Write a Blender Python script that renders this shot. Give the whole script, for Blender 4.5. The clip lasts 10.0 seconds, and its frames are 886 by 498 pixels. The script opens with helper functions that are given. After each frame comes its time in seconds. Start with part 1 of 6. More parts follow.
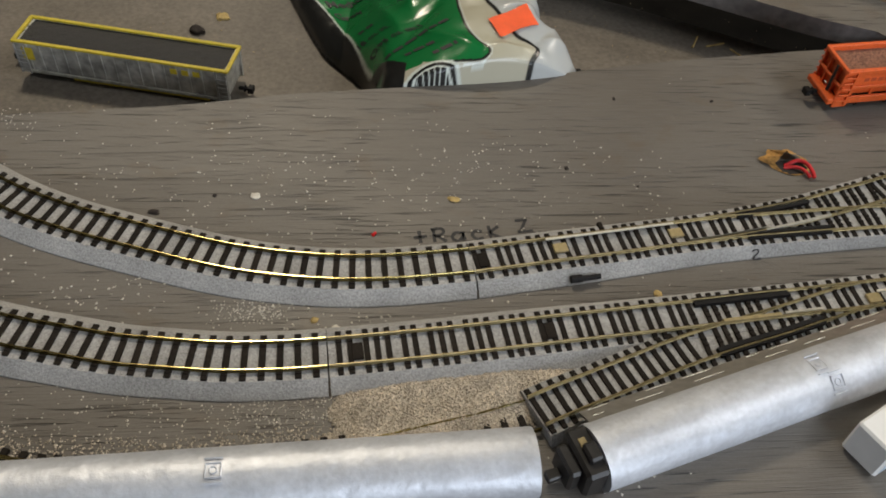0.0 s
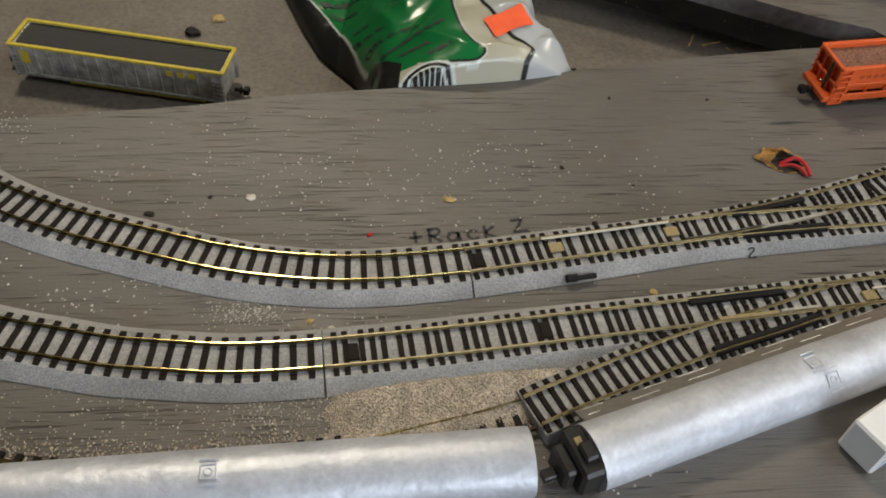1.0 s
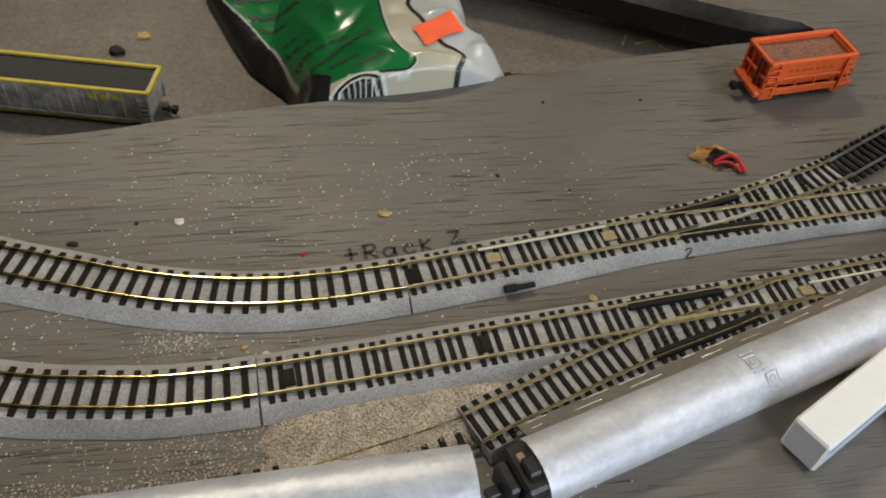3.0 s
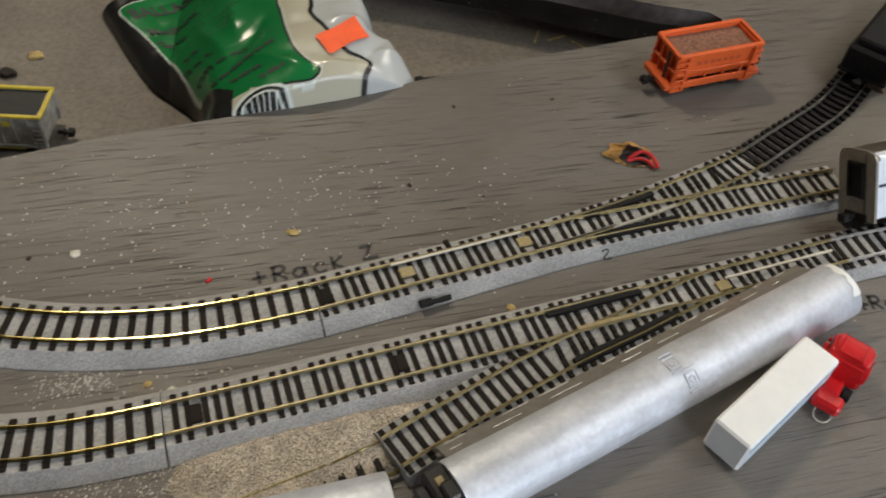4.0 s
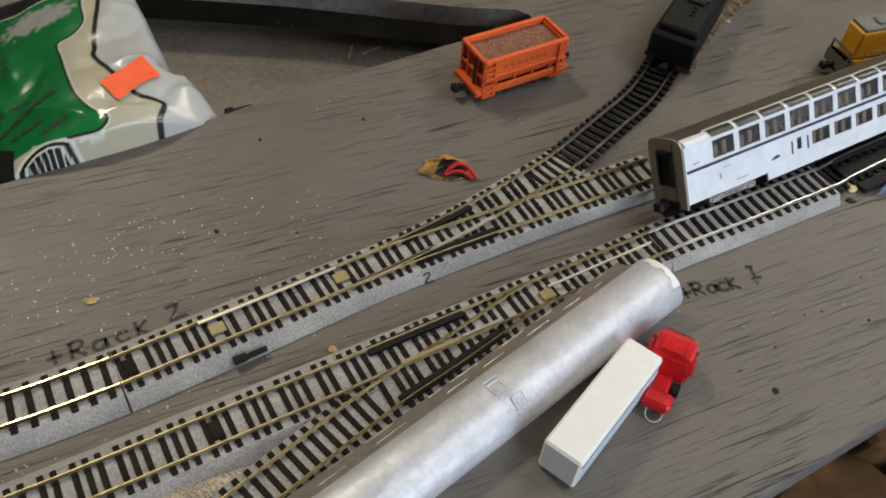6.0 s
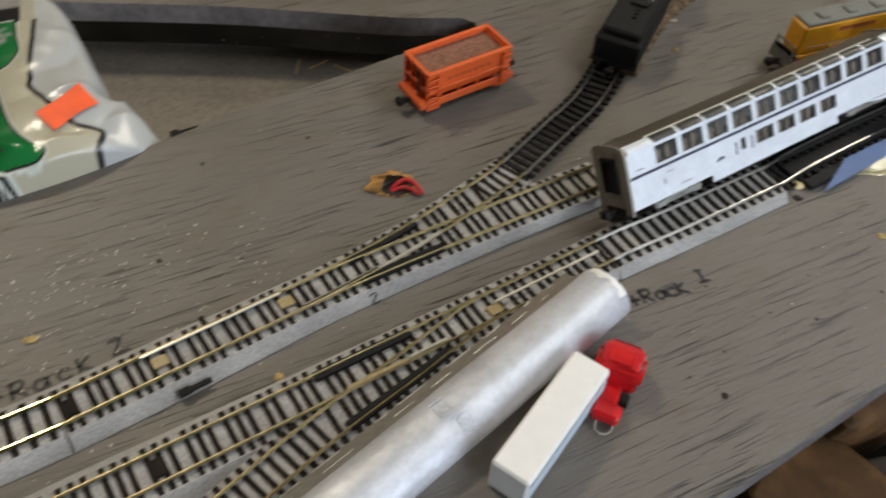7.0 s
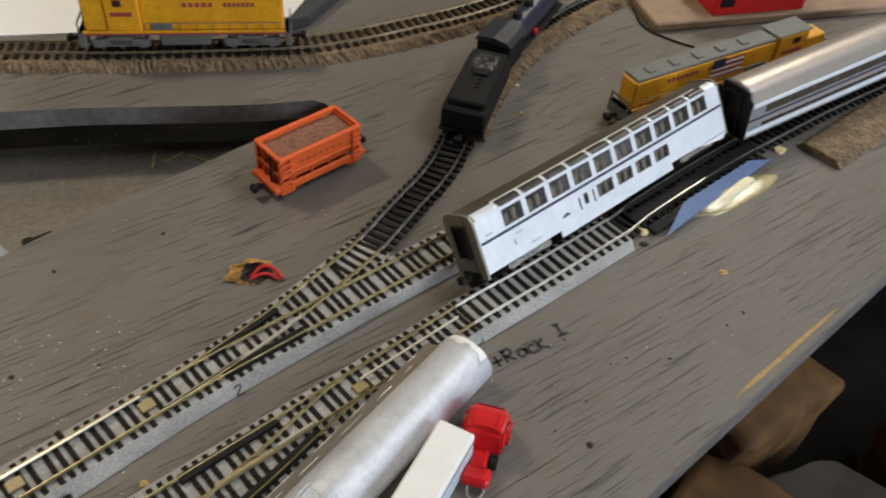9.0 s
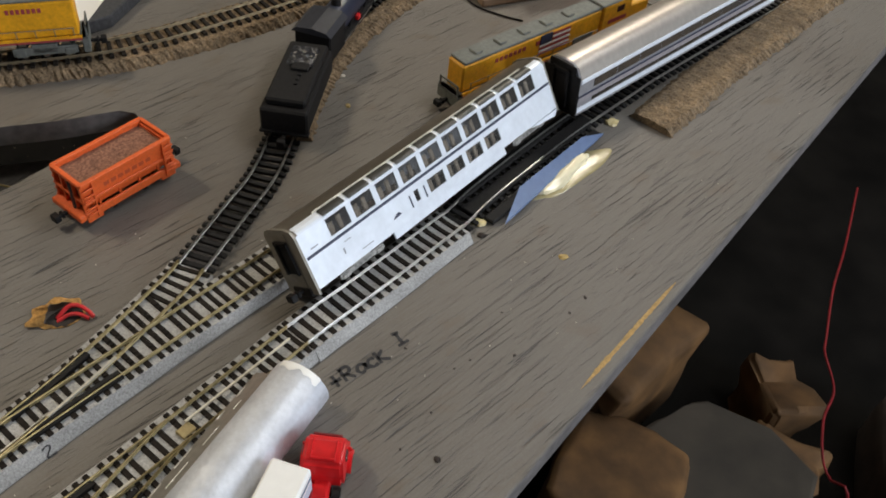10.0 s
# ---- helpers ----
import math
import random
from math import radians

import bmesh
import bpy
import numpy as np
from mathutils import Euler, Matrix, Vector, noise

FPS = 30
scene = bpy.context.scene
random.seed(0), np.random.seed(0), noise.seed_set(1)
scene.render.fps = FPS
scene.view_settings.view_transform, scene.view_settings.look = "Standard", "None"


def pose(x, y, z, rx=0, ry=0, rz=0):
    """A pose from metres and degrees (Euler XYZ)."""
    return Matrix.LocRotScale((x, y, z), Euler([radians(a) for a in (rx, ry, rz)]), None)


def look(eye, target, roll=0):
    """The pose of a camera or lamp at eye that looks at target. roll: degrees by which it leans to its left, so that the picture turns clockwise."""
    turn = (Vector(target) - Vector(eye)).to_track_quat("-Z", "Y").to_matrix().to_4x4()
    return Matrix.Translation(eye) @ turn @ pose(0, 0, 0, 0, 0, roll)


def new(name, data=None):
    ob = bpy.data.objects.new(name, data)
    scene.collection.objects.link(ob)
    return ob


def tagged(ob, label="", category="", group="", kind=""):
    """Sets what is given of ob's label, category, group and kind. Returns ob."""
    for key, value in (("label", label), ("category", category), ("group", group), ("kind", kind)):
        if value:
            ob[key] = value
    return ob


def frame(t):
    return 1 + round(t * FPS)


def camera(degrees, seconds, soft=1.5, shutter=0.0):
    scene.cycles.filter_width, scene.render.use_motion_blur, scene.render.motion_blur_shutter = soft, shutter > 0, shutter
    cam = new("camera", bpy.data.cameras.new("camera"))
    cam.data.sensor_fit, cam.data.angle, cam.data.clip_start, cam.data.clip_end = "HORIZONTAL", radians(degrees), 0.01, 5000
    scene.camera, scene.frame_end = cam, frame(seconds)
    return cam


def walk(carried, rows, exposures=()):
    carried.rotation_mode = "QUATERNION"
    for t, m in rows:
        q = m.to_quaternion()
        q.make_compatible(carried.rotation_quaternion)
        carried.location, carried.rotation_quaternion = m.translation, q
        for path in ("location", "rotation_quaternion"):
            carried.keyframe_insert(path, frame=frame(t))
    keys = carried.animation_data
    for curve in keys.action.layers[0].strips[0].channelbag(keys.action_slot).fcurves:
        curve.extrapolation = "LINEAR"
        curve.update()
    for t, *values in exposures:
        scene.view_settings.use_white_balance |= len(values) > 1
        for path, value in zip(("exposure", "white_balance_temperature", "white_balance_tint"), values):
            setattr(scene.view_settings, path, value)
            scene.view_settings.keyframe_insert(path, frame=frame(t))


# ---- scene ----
cam = camera(54.0, 10.0, soft=1.8, shutter=0.4)
PATH = [
    (0, (0.003, 0.062, 0.269), (-0.011, 1.376, -1.239), 5.4),
    (0.5, (0.003, 0.062, 0.268), (-0.006, 1.378, -1.238), 5.4),
    (1, (0.005, 0.062, 0.269), (-0.01, 1.377, -1.238), 5.0),
    (1.5, (0.005, 0.062, 0.268), (-0.001, 1.382, -1.235), 5.2),
    (2, (0.007, 0.064, 0.269), (0.011, 1.382, -1.236), 4.8),
    (3.5, (0.019, 0.076, 0.268), (0.155, 1.393, -1.231), 5.7),
    (4, (0.027, 0.083, 0.267), (0.234, 1.388, -1.234), 6.0),
    (4.5, (0.039, 0.091, 0.268), (0.357, 1.377, -1.231), 6.7),
    (5, (0.047, 0.095, 0.268), (0.425, 1.368, -1.227), 6.8),
    (5.5, (0.053, 0.099, 0.268), (0.485, 1.358, -1.224), 7.0),
    (5.7, (0.058, 0.099, 0.268), (0.501, 1.359, -1.221), 6.6),
    (6.8, (0.069, 0.101, 0.271), (0.486, 1.348, -1.236), 4.6),
    (7, (0.078, 0.103, 0.273), (0.556, 1.34, -1.223), 4.7),
    (7.5, (0.09, 0.104, 0.277), (0.687, 1.329, -1.187), 4.9),
    (8, (0.09, 0.102, 0.28), (0.722, 1.335, -1.163), 5.0),
    (8.5, (0.092, 0.098, 0.282), (0.764, 1.346, -1.129), 4.9),
    (9, (0.096, 0.096, 0.283), (0.806, 1.348, -1.105), 4.7),
    (9.5, (0.131, 0.112, 0.281), (0.998, 1.174, -1.174), 6.2),
    (10, (0.129, 0.107, 0.282), (1.045, 1.176, -1.139), 6.6),
]
walk(cam, [(t, look(eye, target, roll)) for t, eye, target, roll in PATH])

# ---- light ----
world = bpy.data.worlds.new("world")
scene.world = world
world.use_nodes = True
world.node_tree.nodes["Background"].inputs[0].default_value = (0.80, 0.84, 0.90, 1)
world.node_tree.nodes["Background"].inputs[1].default_value = 0.05
scene.view_settings.exposure = 0.0


def area_lamp(name, eye, target, sx, sy, watts, colour):
    lamp = bpy.data.lights.new(name, "AREA")
    lamp.shape, lamp.size, lamp.size_y, lamp.energy, lamp.color = "RECTANGLE", sx, sy, watts, colour
    ob = new(name, lamp)
    ob.matrix_world = look(eye, target)
    return ob


area_lamp("ceiling_lamp_light", (-0.48, 1.44, 1.70), (-0.1, 0.35, 0), 0.28, 0.28, 24, (1.0, 0.88, 0.68))
# Invented fill lamp, added to brighten the right and back of the board.
area_lamp("second_ceiling_lamp_light", (2.05, 1.60, 1.70), (0.7, 0.5, 0), 0.55, 0.30, 19, (1.0, 0.92, 0.77))
area_lamp("window_light", (1.25, -1.72, 0.70), (0.6, 0.0, 0.1), 1.4, 1.1, 40, (0.82, 0.90, 1.0))
area_lamp("cool_ceiling_lamp_light", (1.40, 0.00, 1.70), (0.2, 0.3, 0), 0.90, 0.55, 23, (0.93, 0.96, 0.98))


# ---- materials ----
def material(name, colour, rough=0.6, metal=0.0, noise_scale=0.0, noise_amount=0.15, bump=0.0, bump_scale=800.0,
             stain=0.0, stain_scale=30.0, random_amount=0.0, spec=0.5, coat=0.0):
    """A node material: a base colour varied by a fine grain and by larger stains, with relief."""
    m = bpy.data.materials.new(name)
    m.use_nodes = True
    nt = m.node_tree
    nodes, links = nt.nodes, nt.links
    bsdf = nodes["Principled BSDF"]
    bsdf.inputs["Roughness"].default_value = rough
    bsdf.inputs["Metallic"].default_value = metal
    bsdf.inputs["Specular IOR Level"].default_value = spec
    bsdf.inputs["Coat Weight"].default_value = coat
    coord = nodes.new("ShaderNodeTexCoord")
    last = nodes.new("ShaderNodeRGB")
    last.outputs[0].default_value = (*colour, 1)
    out = last.outputs[0]

    def vary(socket, scale, amount, detail):
        tex = nodes.new("ShaderNodeTexNoise")
        tex.inputs["Scale"].default_value = scale
        tex.inputs["Detail"].default_value = detail
        links.new(coord.outputs["Object"], tex.inputs["Vector"])
        ramp = nodes.new("ShaderNodeMapRange")
        ramp.inputs["From Min"].default_value, ramp.inputs["From Max"].default_value = 0.3, 0.7
        ramp.inputs["To Min"].default_value, ramp.inputs["To Max"].default_value = 1 - amount, 1 + amount
        links.new(tex.outputs["Fac"], ramp.inputs["Value"])
        mul = nodes.new("ShaderNodeVectorMath")
        mul.operation = "SCALE"
        links.new(socket, mul.inputs[0])
        links.new(ramp.outputs[0], mul.inputs["Scale"])
        return mul.outputs[0]

    if noise_scale:
        out = vary(out, noise_scale, noise_amount, 5)
    if stain:
        out = vary(out, stain_scale, stain, 3)
    if random_amount:
        info = nodes.new("ShaderNodeObjectInfo")
        ramp = nodes.new("ShaderNodeMapRange")
        ramp.inputs["To Min"].default_value, ramp.inputs["To Max"].default_value = 1 - random_amount, 1 + random_amount
        links.new(info.outputs["Random"], ramp.inputs["Value"])
        mul = nodes.new("ShaderNodeVectorMath")
        mul.operation = "SCALE"
        links.new(out, mul.inputs[0])
        links.new(ramp.outputs[0], mul.inputs["Scale"])
        out = mul.outputs[0]
    links.new(out, bsdf.inputs["Base Color"])
    if bump:
        tex = nodes.new("ShaderNodeTexNoise")
        tex.inputs["Scale"].default_value = bump_scale
        tex.inputs["Detail"].default_value = 4
        links.new(coord.outputs["Object"], tex.inputs["Vector"])
        b = nodes.new("ShaderNodeBump")
        b.inputs["Strength"].default_value = bump
        b.inputs["Distance"].default_value = 0.0006
        links.new(tex.outputs["Fac"], b.inputs["Height"])
        links.new(b.outputs[0], bsdf.inputs["Normal"])
    return m


def board_material():
    """Grey painted plywood: long open grain, scuffs and pale dust."""
    m = bpy.data.materials.new("grey_painted_plywood")
    m.use_nodes = True
    nodes, links = m.node_tree.nodes, m.node_tree.links
    bsdf = nodes["Principled BSDF"]
    bsdf.inputs["Roughness"].default_value = 0.55
    coord = nodes.new("ShaderNodeTexCoord")

    def mapped(rz, sx, sy):
        turned = nodes.new("ShaderNodeMapping")
        turned.inputs["Rotation"].default_value = (0, 0, radians(rz))
        links.new(coord.outputs["Object"], turned.inputs["Vector"])
        mp = nodes.new("ShaderNodeMapping")
        mp.inputs["Scale"].default_value = (sx, sy, 1)
        links.new(turned.outputs[0], mp.inputs["Vector"])
        return mp.outputs[0]

    def tex(vec, scale, detail, rough=0.5, distortion=0.0):
        n = nodes.new("ShaderNodeTexNoise")
        n.inputs["Scale"].default_value, n.inputs["Detail"].default_value = scale, detail
        n.inputs["Roughness"].default_value, n.inputs["Distortion"].default_value = rough, distortion
        links.new(vec, n.inputs["Vector"])
        return n.outputs["Fac"]

    def ramp(sock, a, b, lo=0.0, hi=1.0):
        r = nodes.new("ShaderNodeMapRange")
        r.inputs["From Min"].default_value, r.inputs["From Max"].default_value = a, b
        r.inputs["To Min"].default_value, r.inputs["To Max"].default_value = lo, hi
        links.new(sock, r.inputs["Value"])
        return r.outputs[0]

    def math_node(op, a, b):
        n = nodes.new("ShaderNodeMath")
        n.operation = op
        for i, v in enumerate((a, b)):
            if isinstance(v, (int, float)):
                n.inputs[i].default_value = v
            else:
                links.new(v, n.inputs[i])
        return n.outputs[0]

    def mix(fac, a, b):
        n = nodes.new("ShaderNodeMix")
        n.data_type = "RGBA"
        for i, v in ((6, a), (7, b)):
            if isinstance(v, tuple):
                n.inputs[i].default_value = (*v, 1)
            else:
                links.new(v, n.inputs[i])
        links.new(fac, n.inputs[0])
        return n.outputs[2]

    cracks_a = ramp(tex(mapped(-9, 20, 720), 1.0, 2.0, 0.55, 0.5), 0.37, 0.315)
    cracks_b = ramp(tex(mapped(-7, 45, 1150), 1.0, 2.0, 0.5, 0.6), 0.37, 0.325)
    cracks_c = ramp(tex(mapped(-10, 10, 420), 1.0, 3.0, 0.6, 0.4), 0.345, 0.318)
    patch = ramp(tex(mapped(0, 1, 1), 16, 3), 0.36, 0.60, 0.15, 1.0)
    cracks = math_node("MULTIPLY", math_node("MAXIMUM", cracks_a, math_node("MAXIMUM", math_node("MULTIPLY", cracks_b, 0.75), cracks_c)), patch)
    fine = tex(mapped(-9, 60, 1500), 1.0, 3.0)
    smudge = ramp(tex(mapped(0, 1, 1.6), 34, 5, 0.6), 0.58, 0.74)
    tone = tex(mapped(0, 1, 1), 9, 4)
    grit = tex(mapped(0, 1, 1), 900, 3, 0.7)
    scuff = ramp(tex(mapped(20, 60, 60), 1.0, 6.0, 0.7), 0.66, 0.72)
    col = mix(ramp(tone, 0.3, 0.7), BOARD_DARK, BOARD_LIGHT)
    col = mix(ramp(fine, 0.35, 0.75, 0.0, 0.45), col, BOARD_FINE)
    col = mix(ramp(grit, 0.40, 0.75, 0.0, 0.35), col, (0.09, 0.075, 0.062))
    col = mix(math_node("MULTIPLY", smudge, 0.55), col, (0.125, 0.088, 0.052))
    col = mix(math_node("MULTIPLY", cracks, 0.85), col, (0.022, 0.018, 0.015))
    col = mix(math_node("MULTIPLY", scuff, 0.25), col, (0.30, 0.26, 0.20))
    links.new(col, bsdf.inputs["Base Color"])
    links.new(ramp(tone, 0.3, 0.7, 0.42, 0.62), bsdf.inputs["Roughness"])
    height = math_node("ADD", math_node("MULTIPLY", cracks, -1.0), math_node("MULTIPLY", fine, 0.35))
    b = nodes.new("ShaderNodeBump")
    b.inputs["Strength"].default_value, b.inputs["Distance"].default_value = 0.8, 0.0008
    links.new(height, b.inputs["Height"])
    links.new(b.outputs[0], bsdf.inputs["Normal"])
    return m


BOARD_DARK, BOARD_LIGHT, BOARD_FINE = (0.118, 0.101, 0.083), (0.162, 0.145, 0.125), (0.206, 0.188, 0.166)
M_BOARD = board_material()
M_LOWER = material("dusty_grey_brown_board", (0.150, 0.128, 0.104), 0.6, 0, 400, 0.22, 0.3, 700, 0.16, 24)
M_EDGE = material("painted_board_edge", (0.16, 0.145, 0.14), 0.5, 0, 200, 0.25, 0.4, 300, 0.2, 25)
M_BALLAST = material("speckled_ballast_plastic", (0.370, 0.358, 0.344), 0.8, 0, 1300, 0.30, 0.5, 1500, 0.16, 45)
M_TIE = material("dark_brown_tie", (0.015, 0.011, 0.008), 0.8, 0, 600, 0.3, 0.2, 900, random_amount=0.25, spec=0.2)
M_TIE_BLACK = material("black_tie", (0.015, 0.014, 0.014), 0.75, 0, 600, 0.3, random_amount=0.25, spec=0.2)
M_RAIL = material("yellow_nickel_rail", (0.36, 0.29, 0.12), 0.17, 1.0, 300, 0.15)
M_RAIL_DULL = material("dull_brass_rail", (0.27, 0.215, 0.11), 0.42, 0.9, 300, 0.25)
M_RAIL_STEEL = material("dull_steel_rail", (0.52, 0.51, 0.48), 0.30, 1.0, 300, 0.15)
M_RAIL_WHITE = material("polished_point_rail", (0.86, 0.80, 0.66), 0.28, 0.35)
M_CORK = material("brown_cork", (0.19, 0.130, 0.074), 0.9, 0, 900, 0.6, 0.9, 700, 0.3, 150)
M_SILVER = material("silver_paint", (0.60, 0.615, 0.66), 0.48, 0.40, 500, 0.08, 1.0, 170, 0.12, 60)
M_BLACK = material("black_plastic", (0.011, 0.010, 0.010), 0.62, 0, 500, 0.3, spec=0.2)
M_WHITE = material("white_plastic", (0.88, 0.87, 0.85), 0.4, 0, 200, 0.03)
M_RED = material("red_plastic", (0.62, 0.012, 0.015), 0.35, 0, 300, 0.1)
M_ORANGE = material("orange_plastic", (0.72, 0.115, 0.02), 0.5, 0, 700, 0.12, 0.15, 900)
M_YELLOW = material("yellow_paint", (0.80, 0.37, 0.012), 0.45, 0, 500, 0.12, stain=0.1, stain_scale=90)
M_GREY = material("grey_green_paint", (0.14, 0.145, 0.13), 0.5, 0, 500, 0.2)
M_WALL = material("plain_wall_paint", (0.13, 0.12, 0.11), 0.9, 0, 20, 0.1)


# ---- building helpers ----
def part(name, bm, mat, parent=None, label="", smooth=False):
    me = bpy.data.meshes.new(name)
    bmesh.ops.recalc_face_normals(bm, faces=bm.faces)
    bm.to_mesh(me)
    bm.free()
    me.materials.append(mat)
    if smooth:
        me.shade_smooth()
        me.set_sharp_from_angle(angle=radians(38))
    ob = new(name, me)
    if parent is not None:
        ob.parent = parent
    if label:
        tagged(ob, label)
    return ob


def thing(name, label, category, group="", kind="", at=None):
    ob = tagged(new(name), label, category, group, kind)
    ob.empty_display_size = 0.01
    if at is not None:
        ob.matrix_world = at
    return ob


def box(bm, x0, x1, y0, y1, z0, z1, bevel=0.0, m=None, segments=1):
    made = bmesh.ops.create_cube(bm, size=1)["verts"]
    for v in made:
        v.co = Vector((x0 + (v.co.x + 0.5) * (x1 - x0), y0 + (v.co.y + 0.5) * (y1 - y0), z0 + (v.co.z + 0.5) * (z1 - z0)))
    if bevel:
        edges = list({e for v in made for e in v.link_edges})
        made = bmesh.ops.bevel(bm, geom=edges + made, offset=bevel, segments=segments, affect="EDGES", profile=0.5)["verts"]
    if m is not None:
        for v in set(made):
            v.co = m @ v.co
    return made


def boxes(*args, bevel=0.0):
    bm = bmesh.new()
    for a in args:
        box(bm, *a, bevel=bevel)
    return bm


def rod(bm, a, b, r, sides=10, r2=None):
    a, b = Vector(a), Vector(b)
    made = bmesh.ops.create_cone(bm, cap_ends=True, segments=sides, radius1=r, radius2=r if r2 is None else r2, depth=(b - a).length)["verts"]
    m = Matrix.Translation((a + b) / 2) @ (b - a).to_track_quat("Z", "Y").to_matrix().to_4x4()
    for v in made:
        v.co = m @ v.co
    return made


def prism(bm, outline, axis, a, b):
    """An outline of 2D points pushed along an axis from a to b."""
    def at(p, d):
        return {"x": (d, p[0], p[1]), "y": (p[0], d, p[1]), "z": (p[0], p[1], d)}[axis]
    lo, hi = [bm.verts.new(at(p, a)) for p in outline], [bm.verts.new(at(p, b)) for p in outline]
    n = len(outline)
    for i in range(n):
        bm.faces.new((lo[i], lo[(i + 1) % n], hi[(i + 1) % n], hi[i]))
    bm.faces.new(lo), bm.faces.new(hi)
    return lo + hi


def spline(points, step=0.002):
    """Evenly spaced points along a smooth curve through the points given."""
    p = [Vector((*q, 0)) if len(q) == 2 else Vector(q) for q in points]
    p = [2 * p[0] - p[1]] + p + [2 * p[-1] - p[-2]]
    dense = []
    for i in range(1, len(p) - 2):
        a, b, c, d = p[i - 1], p[i], p[i + 1], p[i + 2]
        n = max(4, int((c - b).length / 0.0015))
        for k in range(n):
            t = k / n
            dense.append(0.5 * (2 * b + (c - a) * t + (2 * a - 5 * b + 4 * c - d) * t * t + (3 * b - a - 3 * c + d) * t ** 3))
    dense.append(p[-2])
    out, run = [dense[0]], 0.0
    for a, b in zip(dense, dense[1:]):
        d = (b - a).length
        while run + d >= step and d > 1e-9:
            f = (step - run) / d
            a = a + (b - a) * f
            out.append(a)
            d, run = (b - a).length, 0.0
        run += d
    if (out[-1] - dense[-1]).length > step * 0.3:
        out.append(dense[-1])
    return out


def tangents(line):
    n = len(line)
    return [(line[min(i + 1, n - 1)] - line[max(i - 1, 0)]).normalized() for i in range(n)]


def sweep(bm, line, section, caps=True, wobble=0.0, last=None):
    """A closed section of (side, up) points carried along a line; side is to the left of the way."""
    rings, first = [], section
    for k, (p, t) in enumerate(zip(line, tangents(line))):
        left = Vector((-t.y, t.x, 0)).normalized()
        if last is not None:
            f = min(1.0, max(0.0, 1.6 * k / len(line) - 0.2))
            section = [(a + (c - a) * f, b + (d - b) * f) for (a, b), (c, d) in zip(first, last)]
        rings.append([bm.verts.new(p + left * (s + (random.uniform(-wobble, wobble) if wobble else 0)) + Vector((0, 0, u + (random.uniform(-wobble, wobble) * 0.5 if wobble else 0)))) for s, u in section])
    n = len(section)
    for a, b in zip(rings, rings[1:]):
        for i in range(n):
            bm.faces.new((a[i], a[(i + 1) % n], b[(i + 1) % n], b[i]))
    if caps:
        bm.faces.new(rings[0]), bm.faces.new(rings[-1])


def shifted(line, side, up=0.0):
    return [p + Vector((-t.y, t.x, 0)).normalized() * side + Vector((0, 0, up)) for p, t in zip(line, tangents(line))]


GAUGE, TIE = 0.0120, 0.0192


def rail_section(z):
    w, h = 0.00036, 0.0016
    return [(-w * 1.4, z), (w * 1.4, z), (w * 1.4, z + 0.0003), (w * 0.6, z + 0.0005), (w * 0.6, z + h * 0.65), (w, z + h * 0.72), (w, z + h * 0.88), (w * 0.55, z + h),
            (-w * 0.55, z + h), (-w, z + h * 0.88), (-w, z + h * 0.72), (-w * 0.6, z + h * 0.65), (-w * 0.6, z + 0.0005), (-w * 1.4, z + 0.0003)]


tie_meshes = {}


def tie_mesh(length, width, mat):
    key = (round(length, 4), round(width, 4), mat.name)
    if key not in tie_meshes:
        bm = boxes((-width / 2, width / 2, -length / 2, length / 2, -0.0010, 0.0006), bevel=0.0002)
        for s in (-1, 1):
            for e in (-1, 1):
                box(bm, -width * 0.42, width * 0.42, s * GAUGE / 2 + e * 0.0012 - 0.0005, s * GAUGE / 2 + e * 0.0012 + 0.0005, 0.0004, 0.0011)
        me = bpy.data.meshes.new("tie")
        bm.to_mesh(me)
        bm.free()
        me.materials.append(mat)
        tie_meshes[key] = me
    return tie_meshes[key]


def lay_ties(parent, line, mat, z, pitch=0.0063, length=TIE, width=0.0024, skip=(), jitter=0.0, start=0.5, side=0.0):
    run, due, count = 0.0, pitch * start, 0
    for a, b in zip(line, line[1:]):
        d = (b - a).length
        while run + d >= due:
            p = a + (b - a) * ((due - run) / d)
            t = (b - a).normalized()
            if count not in skip:
                ob = new("tie", tie_mesh(length, width, mat))
                ob.parent = parent
                left = Vector((-t.y, t.x, 0))
                ob.matrix_basis = Matrix.Translation(p + left * side + Vector((0, 0, z + random.uniform(-1, 1) * jitter * 0.2))) @ Matrix.Rotation(math.atan2(t.y, t.x) + random.uniform(-1, 1) * jitter * 30, 4, "Z")
            due += pitch
            count += 1
        run += d


ROADBED_H = 0.0050


def roadbed_section(top=0.0100, foot=0.0148, h=ROADBED_H):
    return [(-foot, 0.0), (foot, 0.0), (foot, 0.0006), (top, h), (-top, h), (-foot, 0.0006)]


def track(points, label, roadbed="plastic", rail=None, tie_mat=None, z=0.0, pitch=0.0063, ties=True, width=0.0024, rails=(1, -1), skip=(), jitter=0.0, start=0.5, foot=0.0148):
    ob = thing("railway_track", label, "model track", "model railway tracks")
    line = spline(points)
    base = z
    if roadbed == "plastic":
        bm = bmesh.new()
        sweep(bm, line, roadbed_section(foot=foot))
        part("roadbed", bm, M_BALLAST, ob, "grey speckled ballast roadbed")
        base = z + ROADBED_H
    if ties:
        lay_ties(ob, line, tie_mat or M_TIE, base, pitch, width=width, skip=skip, jitter=jitter, start=start)
    for s in rails:
        bm = bmesh.new()
        sweep(bm, shifted(line, s * GAUGE / 2), rail_section(base + 0.0006))
        part("rail", bm, rail or M_RAIL, ob, smooth=False)
    return ob, line


